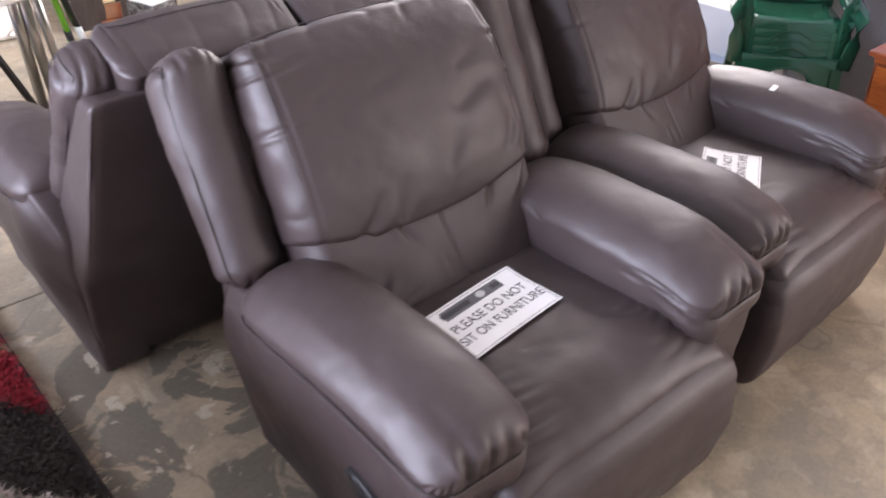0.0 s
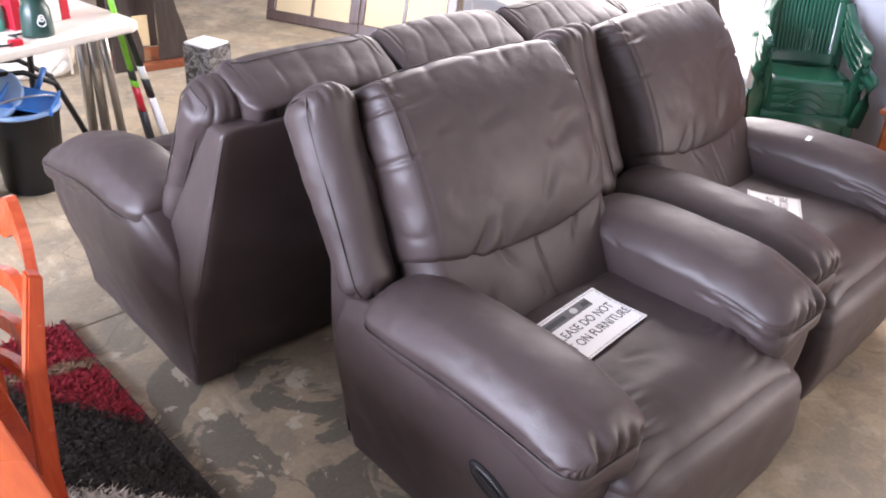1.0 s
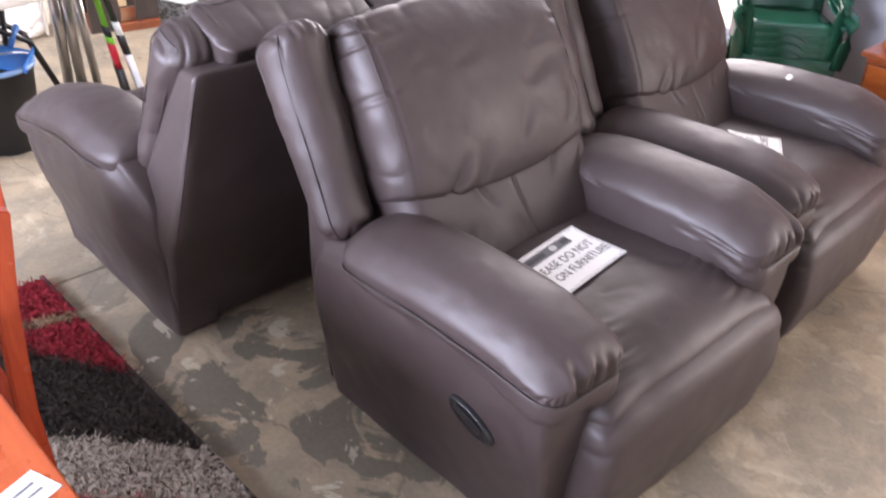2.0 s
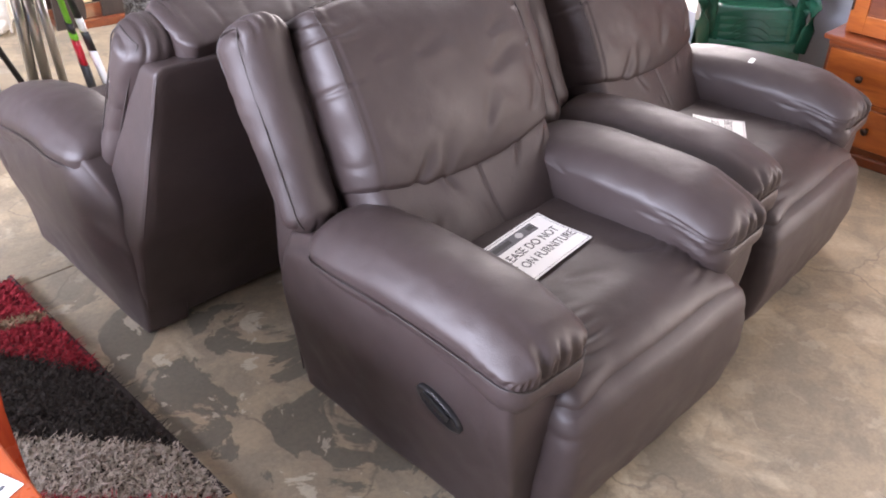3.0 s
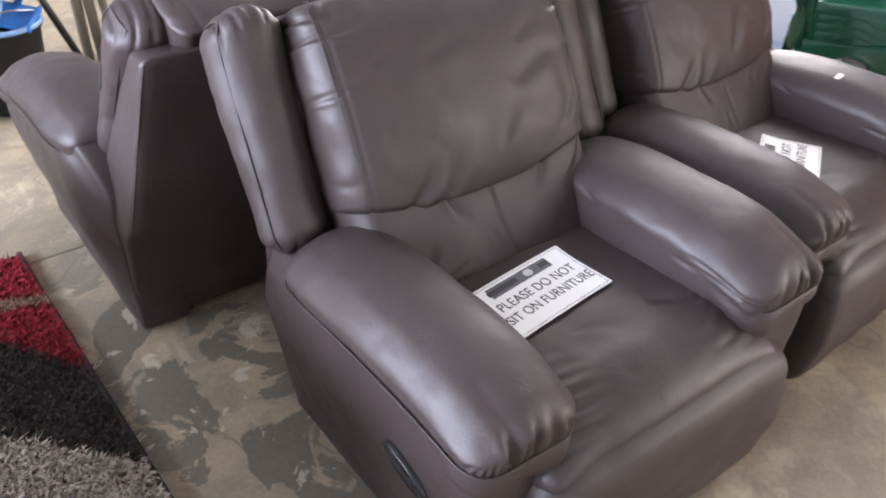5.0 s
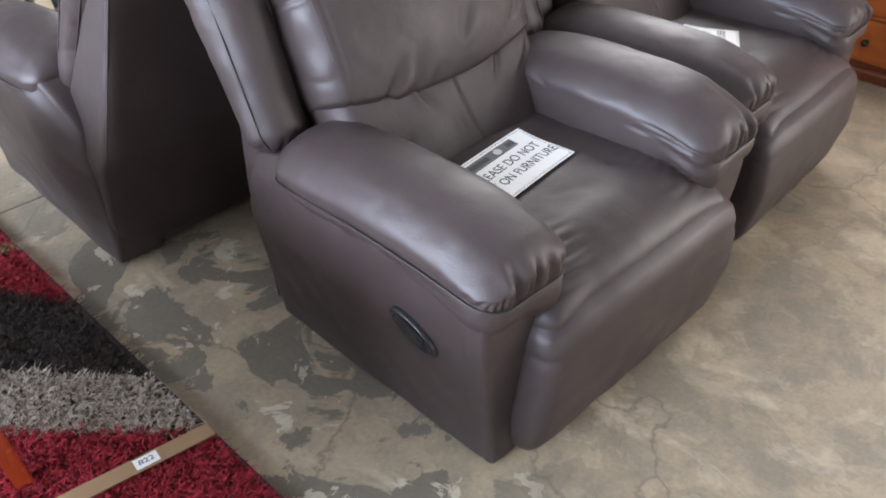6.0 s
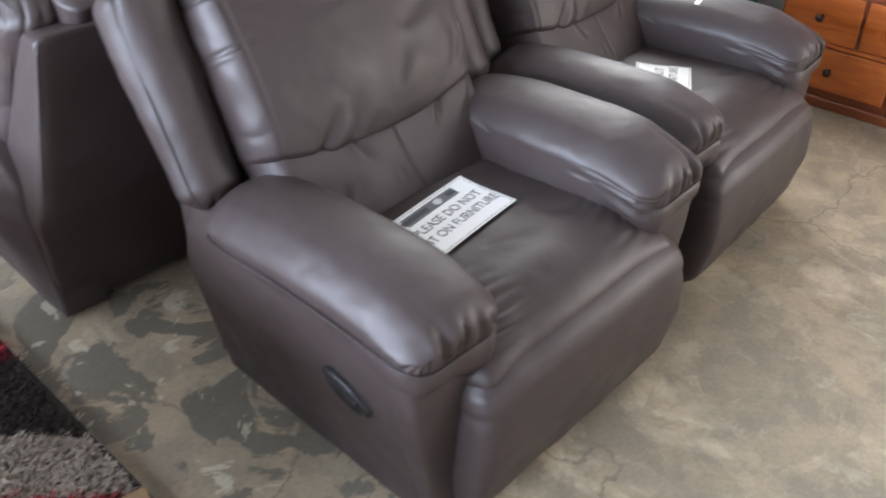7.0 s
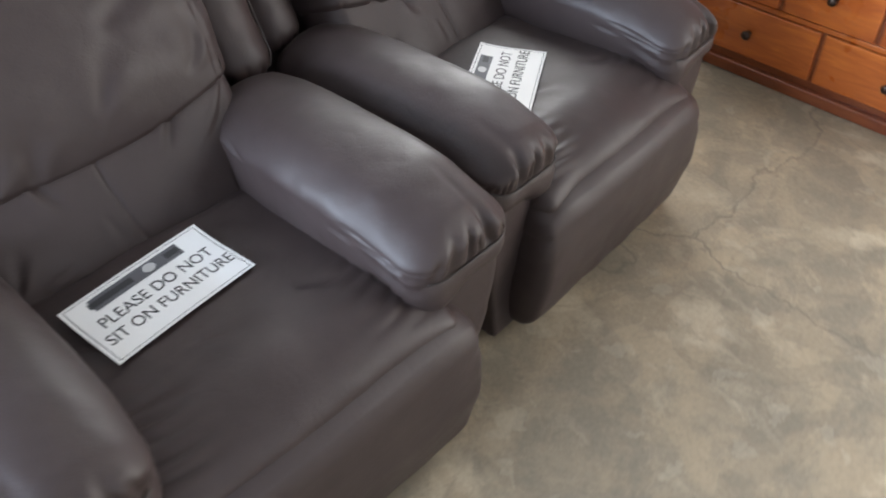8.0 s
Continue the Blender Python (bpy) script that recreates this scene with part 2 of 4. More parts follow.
def squash(p, n):
    """Rounds points of the cube: to the power n, or, for a triple of radii, as a box with rounded edges."""
    p = np.asarray(p, float)
    p = 0.55 * p + 0.45 * np.sin(p * math.pi / 2)
    if isinstance(n, tuple):
        r = np.array(n)
        core = np.clip(p, r - 1, 1 - r)
        d = (p - core) / r
        return core + r * d * (np.abs(d).max(-1, keepdims=True) / (np.linalg.norm(d, axis=-1, keepdims=True) + 1e-9))
    return p / (np.abs(p) ** n).sum(-1, keepdims=True) ** (1.0 / n)


def normals_of(v, faces):
    f = np.array(faces)
    nf = np.cross(v[f[:, 2]] - v[f[:, 0]], v[f[:, 3]] - v[f[:, 1]])
    out = np.zeros_like(v)
    for k in range(4):
        np.add.at(out, f[:, k], nf)
    return out / (np.linalg.norm(out, axis=1, keepdims=True) + 1e-12)


def cushion(name, parent, res, n, shape, wrinkle=None, mat=None, label="", mirror=False):
    """A stuffed form: a divided cube rounded to power n, laid out by shape(q), creased by wrinkle(q, p)."""
    q, faces = soft_grid(res)
    q = squash(q, n)
    v = shape(q)
    if mirror:
        faces = [f[::-1] for f in faces]
    if wrinkle is not None:
        v = v + normals_of(v, faces) * wrinkle(q, v)[:, None]
    return mesh(name, v, faces, mat or LEATHER, parent, label)


def seam(name, parent, path, n, shape, r=0.0028, off=0.0, mat=None):
    """A seam laid on a cushion along q-space points."""
    pts = []
    path = [np.array(p, float) for p in path]
    for a, b in zip(path, path[1:]):
        for k in range(14):
            pts.append(a + (b - a) * k / 14)
    pts.append(path[-1])
    pts = np.array(pts)
    pts = pts / np.abs(pts).max(1, keepdims=True)
    v = shape(squash(pts, n))
    return part(name, tube_bm(v, r, 6), mat or THREAD, parent, smooth=True)


# ---- the hall ----
def structure(ob, label="", category=""):
    return tagged(ob, label, category, kind="structure")


X0, X1, Y0, Y1, H = -5.6, 3.12, -5.2, 8.0, 3.3
# ground outside, one sheet to the horizon
g = bmesh.new()
bmesh.ops.create_grid(g, x_segments=1, y_segments=1, size=400)
for v in g.verts:
    v.co.z = -0.06
ground = structure(part("ground", g, plain("pale_yard_ground", (0.72, 0.70, 0.66), 0.9, scale=0.6), None), "pale bare yard outside the hall", "ground")

floor = structure(new("floor"), "worn concrete slab floor with ragged paint patches", "floor")
for x0, x1, y0, y1 in ((X0, X1 + 0.2, Y0, 1.83), (X0, X1 + 0.2, 1.836, Y1)):
    part("slab", box(x0, x1, y0, y1, -0.12, 0.0, 0.003, 1), CONCRETE, floor)


def wall_with_hole(name, horizontal, at, thick, a0, a1, b0, b1, top, label):
    """A wall at x or y = at, with an opening from b0 to b1 and up to top."""
    w = structure(new(name), label, "wall")
    for n, (p, q, z0, z1) in enumerate(((a0, b0, 0, H), (b1, a1, 0, H), (b0, b1, top, H))):
        if q - p < 0.01:
            continue
        bm = box(p, q, at, at + thick, z0, z1, 0.0) if horizontal else box(at, at + thick, p, q, z0, z1, 0.0)
        part("wall_panel", bm, WALL, w)
    return w


wall_with_hole("wall_west", False, X0 - 0.2, 0.2, Y0, Y1, -1.1, 4.3, 3.05, "grey painted wall with a wide roller door opening")
wall_with_hole("wall_east", False, X1, 0.2, -1.0, Y1, 1.15, 4.75, 2.8, "grey painted wall with a tall glazed opening")
# unseen opening, added to go with the southeast fill lamp
wall_with_hole("wall_east_2", False, X1, 0.2, Y0, -1.0, -3.0, -1.2, 2.8, "grey painted wall with an unseen opening added for fill light")
# this south opening is unseen, added along with the fill lamp
wall_with_hole("wall_south", True, Y0, 0.2, X0, X1, -1.5, 1.0, 2.4, "grey painted wall with an unseen opening added behind the camera")
wall_with_hole("wall_north", True, Y1, 0.2, X0, X1, 2.0, 2.0, H, "grey painted far wall")
c = box(X0 - 0.2, X1 + 0.2, Y0 - 0.2, Y1 + 0.2, H + 0.002, H + 0.1, 0)
structure(part("ceiling", c, ROOF, None), "plain grey tin ceiling", "ceiling")

win = structure(new("window_1"), "tall aluminium framed shopfront opening", "window")
for y in (1.17, 1.42, 2.55, 3.65, 4.72):
    part("mullion", box(X1 - 0.03, X1 + 0.06, y - 0.025, y + 0.025, 0.0, 2.8, 0.004), STEEL, win)
part("sill", box(X1 - 0.03, X1 + 0.06, 1.2, 4.70, 0.0, 0.06, 0.004), STEEL, win)


# ---- leather seating ----
def crease(p, scale, width=0.12):
    return -np.clip(1 - np.abs(vnoise(p * np.array(scale))) / width, 0, 1)


# folds of the upholstery: two ends, depth and width, all in a cushion's own -1 to 1
PLEATS = ((-0.70, 0.005, 0.070, 0.80), (-0.40, 0.007, 0.100, 1.00), (-0.04, 0.011, 0.060, 0.92), (0.12, 0.007, 0.050, 0.70), (0.40, 0.013, 0.090, 1.15),
          (0.60, 0.005, 0.035, 0.55), (0.70, 0.006, 0.035, 0.62), (0.80, 0.005, 0.030, 0.50), (0.90, 0.004, 0.030, 0.45))
PILLOW_FOLDS = (
    (-1.02, 0.62, -0.60, 0.70, 0.008, 0.032), (-1.02, 0.10, -0.74, 0.16, 0.006, 0.030),
    (-1.02, 0.83, -0.74, 0.80, 0.007, 0.032),
    (0.44, 0.16, 0.78, 0.30, 0.007, 0.090), (0.40, -0.30, 0.82, -0.02, 0.008, 0.110), (0.10, -0.56, 0.62, -0.30, 0.007, 0.100),
    (0.62, -0.66, 0.92, -0.22, 0.006, 0.080), (-0.30, -0.92, -0.20, -0.58, 0.007, 0.045), (-0.62, -0.98, -0.36, -0.66, 0.009, 0.050),
    (-0.72, -0.35, -0.40, -0.48, 0.004, 0.080), (-0.30, 0.20, 0.18, 0.36, 0.004, 0.090), (-0.66, 0.32, -0.46, 0.38, 0.004, 0.060), (0.98, 0.45, 0.78, 0.42, 0.007, 0.035), (0.98, -0.05, 0.82, -0.02, 0.006, 0.035))
LUMBAR_FOLDS = ((-0.80, -0.30, -0.56, 0.20, 0.008, 0.030), (-0.70, -0.45, -0.42, -0.25, 0.006, 0.028), (-0.34, 1.0, -0.26, 0.40, 0.007, 0.030),
                (0.52, 1.0, 0.40, 0.45, 0.007, 0.030), (-0.12, 0.10, -0.08, -0.4, 0.003, 0.030), (0.86, 0.8, 0.70, 0.3, 0.005, 0.035))
ARM_FOLDS = ((-0.98, -0.05, -0.62, 0.22, 0.009, 0.040), (-0.98, 0.18, -0.70, 0.36, 0.007, 0.035), (-0.97, -0.30, -0.66, -0.05, 0.008, 0.035),
             (-0.90, -0.48, -0.55, -0.30, 0.007, 0.035), (-0.92, -0.66, -0.62, -0.55, 0.006, 0.030), (-0.80, 0.36, -0.45, 0.44, 0.006, 0.045),
             (-0.55, 0.05, -0.30, 0.10, 0.003, 0.050), (0.45, 0.30, 0.60, 0.75, 0.004, 0.050))


def folds(a, b, rows, wob):
    """Creases with a raised lip on one side, fading out towards their ends."""
    d = np.zeros_like(a)
    for a0, b0, a1, b1, deep, wide in rows:
        la, lb = a1 - a0, b1 - b0
        n = math.hypot(la, lb)
        t = ((a - a0) * la + (b - b0) * lb) / (n * n)
        side = ((a - a0) * lb - (b - b0) * la) / n + wob * wide * 1.6
        along = step(-0.10, 0.12, t) * step(1.15, 0.45, t)
        x = side / (wide * (0.6 + 0.7 * np.clip(t, 0, 1)))
        d += deep * along * (-np.exp(-x * x) + 0.55 * np.exp(-((x - 1.8) / 1.2) ** 2))
    return d


def build_seating(name, half, seats, label, category, lean, y0, pillow_edge, wing_mid, wing_back, wing_c, wing_h, pillow_mid, pillow_half, taper, arm_front, arm_drop, back_line, tail, handle=True):
    """half: half the width at the floor; lean: rake of the back. Front at y = 0, back towards +y."""
    root = tagged(new(name), label, category)
    inner, outer = half - 0.17, half + 0.088
    sl = 1 / math.sqrt(1 + lean * lean)

    def on_back(u, d):
        """A place by height along the raked back and depth behind its front face."""
        return y0 + (u * lean + d) * sl, 0.5 + (u - d * lean) * sl

    for s in (-1, 1):
        # arm body, flaring out towards the pad, its top falling away behind the wing
        def body_shape(q, s=s):
            u, v, w = q.T
            z = 0.302 + 0.294 * w
            flare = (0.074 * step(-0.05, 0.50, z) - 0.020 * step(0.53, 0.580, z)) * (1 - (0.85 if tail > 0.1 else 0.30) * step(0.60, 0.84, (v + 1) * 0.4)) + 0.012 * (1 - v * v) * (1 - w * w)
            xo, xi = half + flare, inner + 0.03
            x = xi + (xo - xi) * (u + 1) / 2
            back = np.interp(z, [0.0, 0.15, 0.42, 0.6], [0.785, 0.80, 0.80, 0.76])
            y = 0.004 + (v + 1) / 2 * (back - 0.004) - 0.020 * (1 - (v + 1) / 2) * step(0.05, 0.48, z)
            z = z - arm_drop * np.clip((0.42 - y) / 0.5, 0, 1.1) ** 1.3 * step(0.1, 0.5, z)
            z = z - tail * step(0.60, 0.86, y) * step(0.20, 0.58, z)
            return np.stack([s * x, y, z], 1)

        def body_fold(q, p):
            u, v, w = q.T
            d = 0.0040 * vnoise(p * 6 + 3) + 0.0016 * vnoise(p * 17)
            # stitched line down the side behind the front panel, and slack leather round it
            d += -0.003 * np.exp(-((v + 0.86 - 0.05 * w) / 0.012) ** 2) * step(0.6, 0.9, u)
            d += folds(v, w, ((-0.95, 0.10, -0.70, 0.55, 0.004, 0.05), (-0.72, -0.25, -0.88, 0.05, 0.004, 0.05), (0.2, 0.85, -0.3, 0.60, 0.003, 0.06)), vnoise(p * 9)) * step(0.5, 0.9, u)
            return d
        cushion("arm_body", root, (12, 60, 40), (0.12, 0.05, 0.05), body_shape, body_fold, mirror=s < 0)

        # arm pad
        pad_round = (0.46, 0.17, 0.62)

        def pad_shape(q, s=s):
            u, v, w = q.T
            x = (inner + outer) / 2 + (outer - inner) / 2 * u
            y = (0.66 + arm_front) / 2 + (0.66 - arm_front) / 2 * v
            drop = arm_drop * np.clip((0.42 - y) / 0.5, 0, 1.1) ** 1.3
            hump = 0.036 * np.sin((v + 1) / 2 * math.pi * 0.85 + 0.45)
            top = np.clip(w, 0, 1)
            z = 0.545 + 0.092 * w + hump * (w + 1) / 2 - (0.050 * np.clip(u, 0, 1) ** 2 + 0.040 * np.clip(-u, 0, 1) ** 2) * top
            z = z - drop * ((0.72 + 0.28 * w) if tail > 0.1 else (w + 1.4) / 2.4) - 0.026 * step(-0.50, -1.0, v) * top - 0.045 * np.clip(-w, 0, 1) * step(0.2, -0.6, u) - 0.006 * step(0.6, 1.0, v) * top
            x = x - 0.018 * (1 - v * v) * np.clip(-u, 0, 1) - (0.020 if tail > 0.1 else 0.006) * step(0.55, 1.0, v) * np.clip(u, 0, 1) - 0.010 * step(-0.10, -0.40, w) * np.clip(u, 0, 1) * step(-0.80, -0.45, v)
            return np.stack([s * x, y, z], 1)

        def pad_fold(q, p, s=s):
            u, v, w = q.T
            d = 0.0050 * vnoise(p * 6 + s) + 0.0022 * vnoise(p * 15) + 0.0009 * vnoise(p * 34)
            # pleats gathered into the front seam, short at the outer corner, longer further in
            wob = 0.07 * vnoise(p * 8 + 5)
            for c0, deep, wide, reach in PLEATS:
                line = (u + wob - c0 + 0.16 * (w + 0.1) * c0) / wide
                along = step(-0.20, 0.0, w) * step(reach, reach - 0.55, w) * step(-0.52, -0.84, v)
                d += along * deep * (-np.exp(-line * line) + 0.5 * np.exp(-((line - 1.8) / 1.1) ** 2))
            for c0, deep in ((-0.90, 0.005), (-0.80, 0.0035), (-0.71, 0.0025), (-0.60, 0.002)):
                d += -deep * np.exp(-((v - c0 + 0.06 * w) / 0.018) ** 2) * step(-0.12, 0.0, w) * step(0.60, 0.15, w) * step(0.75, 0.92, u)
            # pulled folds on the inner face, gathered towards the front
            d += 0.9 * folds(v, w, ARM_FOLDS, vnoise(p * 9 + 2)) * step(-0.35, -0.75, u)
            # the band under the seam
            d += -0.006 * np.exp(-((w + 0.15) / 0.06) ** 2) * step(-0.90, -0.98, v)
            d += -0.005 * np.exp(-((w + 0.05) / 0.06) ** 2) * step(0.90, 0.98, u)
            return d
        pad = cushion("arm_pad", root, (84, 130, 36), pad_round, pad_shape, pad_fold, mirror=s < 0)
        seam("piping", pad, [(0.9, 1, -0.05), (1, 0.95, -0.05), (1, 0, -0.05), (1, -0.95, -0.08), (0.95, -1, -0.10), (0.2, -1, -0.15), (-0.8, -1, -0.10)], pad_round, pad_shape, 0.0022)

        # wing beside the back
        wing_round = (0.93, 0.97, 0.21)

        def wing_shape(q, s=s):
            u, v, w = q.T
            x = wing_c + wing_h * u + 0.008 * w * u - 0.35 * taper * w
            d = wing_back + (0.066 + 0.016 * w) * v - (0.010 * (1 - u * u) + 0.012 * step(0.6, 1.0, w)) * step(0.9, -0.9, v)
            y, z = on_back(wing_mid + 0.258 * w + 0.018 * (1 - u * u) * np.clip(w, 0, 1), d)
            return np.stack([s * x, y, z], 1)

        def wing_fold(q, p):
            u, v, w = q.T
            d = 0.0050 * vnoise(p * 7) + 0.0024 * vnoise(p * 17) + 0.0009 * vnoise(p * 36)
            g = np.abs(np.sin(u * 8 + 2.4 * vnoise(p * 6)))
            d += -0.008 * step(0.66, 0.95, w) * (1 - g) ** 2.2
            d += 0.0035 * np.exp(-((u - 0.80) / 0.22) ** 2) * crease(p + 2.1, (4, 4, 15), 0.28) * np.clip(0.5 + vnoise(p * 5 + 3), 0, 1)
            d += -0.006 * step(-0.80, -0.97, w) * (1 - np.abs(np.sin(u * 6 + 1.5))) ** 2
            return d
        wing = cushion("wing", root, (30, 24, 84), wing_round, wing_shape, wing_fold, mirror=s < 0)
        seam("piping", wing, [(0.80, -0.5, -1), (1, -0.62, -0.88), (1, -0.66, 0), (1, -0.70, 0.88), (0.85, -0.6, 1), (0.80, 0.6, 1), (1, 0.75, 0.7), (1, 0.7, -0.8)], wing_round, wing_shape, 0.0024)

    # back shell, its sides closing the gap between arm and wing
    shell_round = (0.03, 0.16, 0.05)

    def shell_shape(q):
        u, v, w = q.T
        z = 0.452 + 0.432 * w
        back = np.interp(z, [0.02, 0.40, 0.884], back_line)
        front = np.interp(z, [0.02, 0.45, 0.884], [0.58, 0.64, back_line[2] - 0.10])
        x = half - 0.004 + 0.014 * step(0.05, 0.40, z) - taper * np.clip((z - 0.38) / 0.50, 0, 1)
        return np.stack([x * u, front + (back - front) * (v + 1) / 2, z], 1)
    shell = cushion("back_shell", root, (60, 16, 60), shell_round, shell_shape, lambda q, p: 0.005 * vnoise(p * 4 + 9) + 0.002 * vnoise(p * 11))
    for s in (-1, 1):
        seam("piping", shell, [(s, 0.93, -0.9), (s, 0.93, 0.97)], shell_round, shell_shape, 0.0030, mat=LEATHER)

    span = 2 * inner / seats
    wide = 2 * pillow_edge / seats
    for k in range(seats):
        cx = -inner + span * (k + 0.5)
        bx = -pillow_edge + wide * (k + 0.5)
        fw = 0.382 if seats == 1 else span / 2 + (0.0 if 0 < k < seats - 1 else 0.04)

        def seat_shape(q):
            u, v, w = q.T
            nose = step(-0.55, -0.84, v) * (seats == 1)
            x = cx + (span / 2 + 0.012 + (fw - span / 2 - 0.040) * nose) * u
            y = 0.228 + 0.294 * v
            top = (w + 1) / 2
            z = 0.375 + 0.124 * top + 0.014 * (1 - u * u) * top - 0.010 * v * top - 0.034 * nose * u ** 4 * top - 0.034 * step(-0.45, -1.0, v) * top
            return np.stack([x, y, z], 1)

        def pucker(p, u):
            """Small gathers where the seat meets the arms near the front."""
            e = step(0.15, 0.03, inner - np.abs(p[:, 0])) if seats == 1 else step(0.85, 1, np.abs(u))
            bend = p[:, 1] + 0.25 * (inner - np.abs(p[:, 0])) + 0.006 * vnoise(p * 14)
            return -np.where(p[:, 0] > 0, 0.004, 0.009) * e * step(0.20, 0.10, p[:, 1]) * step(-0.06, 0.0, p[:, 1]) * (1 - np.abs(np.sin(bend * 88))) ** 0.9

        def seat_fold(q, p):
            u, v, w = q.T
            d = 0.0055 * vnoise(p * 5) + 0.0022 * vnoise(p * 14) + 0.0008 * vnoise(p * 32)
            d += pucker(p, u) * np.clip(w, 0, 1)
            d += folds(u, v, ((-0.75, 0.30, -0.45, 0.05, 0.004, 0.05), (0.10, 0.55, 0.40, 0.20, 0.004, 0.06), (-0.30, -0.15, 0.05, -0.30, 0.003, 0.05), (0.5, -0.2, 0.85, -0.35, 0.004, 0.05)), vnoise(p * 8)) * step(0, 0.5, w)
            return d
        cushion("seat", root, (80, 110, 14), (0.10, 0.26, 0.95), seat_shape, seat_fold)

        # footrest, its upholstery running up over the front of the seat
        foot_round = (0.085, 0.75, 0.30)

        def foot_shape(q):
            u, v, w = q.T
            z = 0.234 + 0.214 * w
            bow = np.interp(z, [0.02, 0.12, 0.22, 0.32, 0.38, 0.42, 0.448], [-0.060, -0.082, -0.100, -0.108, -0.107, -0.099, -0.080])
            y = bow + 0.11 * (v + 1) / 2 + 0.010 * u ** 8 + 0.016 * u * u * step(-0.2, 1, w)
            z = z - 0.040 * u ** 6 * step(0.2, 1, w)
            return np.stack([cx + 0.006 * (seats == 1) + fw * u, y, z], 1)

        def foot_fold(q, p):
            u, v, w = q.T
            d = 0.0055 * vnoise(p * 5 + 5) + 0.0018 * vnoise(p * 14)
            d += -0.004 * step(0.84, 0.97, np.abs(u)) * (1 - np.abs(np.sin(p[:, 2] * 44 + 2.4 * vnoise(p * 7)))) ** 1.6 * step(-0.1, 0.5, w)
            return d
        cushion("footrest", root, (80, 12, 56), foot_round, foot_shape, foot_fold)

        lumbar_round = (0.16, 0.90, 0.22)

        def lumbar_shape(q):
            u, v, w = q.T
            top = pillow_mid - pillow_half + 0.012 + 0.062 * u * u
            a = np.where(w > 0, 0.06 + (top - 0.06) * w, 0.06 + 0.13 * w)
            narrow = (span / 2 + 0.02) if seats == 1 else wide / 2
            x = bx + u * (narrow + (wide / 2 - narrow) * step(-0.3, 0.6, w))
            d = 0.10 + 0.10 * v + (0.018 * u * u - 0.012 * (1 - w * w) * (1 - u * u)) * step(0.9, -0.9, v)
            y, z = on_back(a, d)
            return np.stack([x, y, z], 1)

        def lumbar_fold(q, p):
            u, v, w = q.T
            f = step(0.2, -0.3, v)
            d = 0.0045 * vnoise(p * 6) + 0.0018 * vnoise(p * 16)
            d += -0.007 * f * np.exp(-((u - 0.03 - 0.05 * w * w + 0.08 * w) / 0.009) ** 2) 
            d += f * folds(u, w, LUMBAR_FOLDS, vnoise(p * 9 + 1))
            return d
        cushion("lumbar_cushion", root, (150, 12, 44), lumbar_round, lumbar_shape, lumbar_fold)

        pillow_round = (0.17, 0.60, 0.09)

        def pillow_shape(q):
            u, v, w = q.T
            x = bx + (wide / 2 + 0.004) * u * (1 - 0.03 * step(0.2, 1, w))
            low, high = np.clip(-w, 0, 1), np.clip(w, 0, 1)
            a = pillow_mid + pillow_half * w + (0.060 * u * u - 0.034) * low - 0.014 * u * u * high
            puff = 0.034 * (1 - u * u) * (1 - w * w) + 0.012 * (1 - w * w)
            # thin where it tucks in over the lumbar cushion, rolled back along the top
            d = 0.122 + 0.125 * v + (-puff + 0.010 * low ** 4 + 0.045 * high ** 3) * step(0.9, -0.9, v)
            a = a + 0.16 * np.clip(v, 0, 1) * low
            y, z = on_back(a, d)
            return np.stack([x, y, z], 1)

        def pillow_fold(q, p):
            u, v, w = q.T
            f = step(0.35, -0.2, v)
            d = 0.0075 * vnoise(p * 4 + k) + 0.0032 * vnoise(p * 9 + 2) + 0.0013 * vnoise(p * 20) + 0.0006 * vnoise(p * 41)
            d += (0.85 if seats == 1 else 0.4) * f * folds(u, w, PILLOW_FOLDS, vnoise(p * 8 + 3 * k))
            # gathers hanging from the top seam, uneven in length and spacing
            g = np.abs(np.sin(u * 10 + 2.6 * vnoise(p * 5)))
            reach = 0.62 + 0.22 * vnoise(np.stack([p[:, 0] * 9, p[:, 0] * 0, p[:, 0] * 0], 1) + 4)
            d += -(0.009 if seats == 1 else 0.003) * step(0.0, 0.24, w - reach) * (1 - g) ** 2.4 * (0.75 + 0.6 * vnoise(p * 7))
            # the boxing strip at the side, drawn in along its seam
            d += -0.0030 * np.exp(-((np.abs(u) - 0.86) / 0.014) ** 2) * f
            d += 0.0025 * step(0.78, 0.92, np.abs(u)) * crease(p + 5.3, (5, 5, 19), 0.30) * np.clip(0.5 + vnoise(p * 5 + 8), 0, 1)
            return d
        pillow = cushion("back_pillow", root, (120, 24, 96), pillow_round, pillow_shape, pillow_fold)
        seam("piping", pillow, [(-0.85, -1, -0.95), (-0.86, -1, 0.0), (-0.84, -1, 0.80), (-0.78, -1, 0.93), (-0.6, -0.7, 1), (0.6, -0.7, 1), (0.78, -1, 0.93), (0.85, -1, 0.8), (0.86, -1, -0.9)], pillow_round, pillow_shape, 0.0016)

    for x in (-half + 0.06, half - 0.06):
        for y in (0.07, 0.735):
            part("glide_foot", box(x - 0.025, x + 0.025, y - 0.025, y + 0.025, 0.0, 0.03, 0.003), BLACK, root, "black plastic foot")

    if handle:
        hm = Matrix.Translation((-half - 0.075, 0.182, 0.362)) @ Matrix.Rotation(radians(-90), 4, 'Y') @ Matrix.Rotation(radians(-10), 4, 'Y') @ Matrix.Rotation(radians(-27), 4, 'Z')
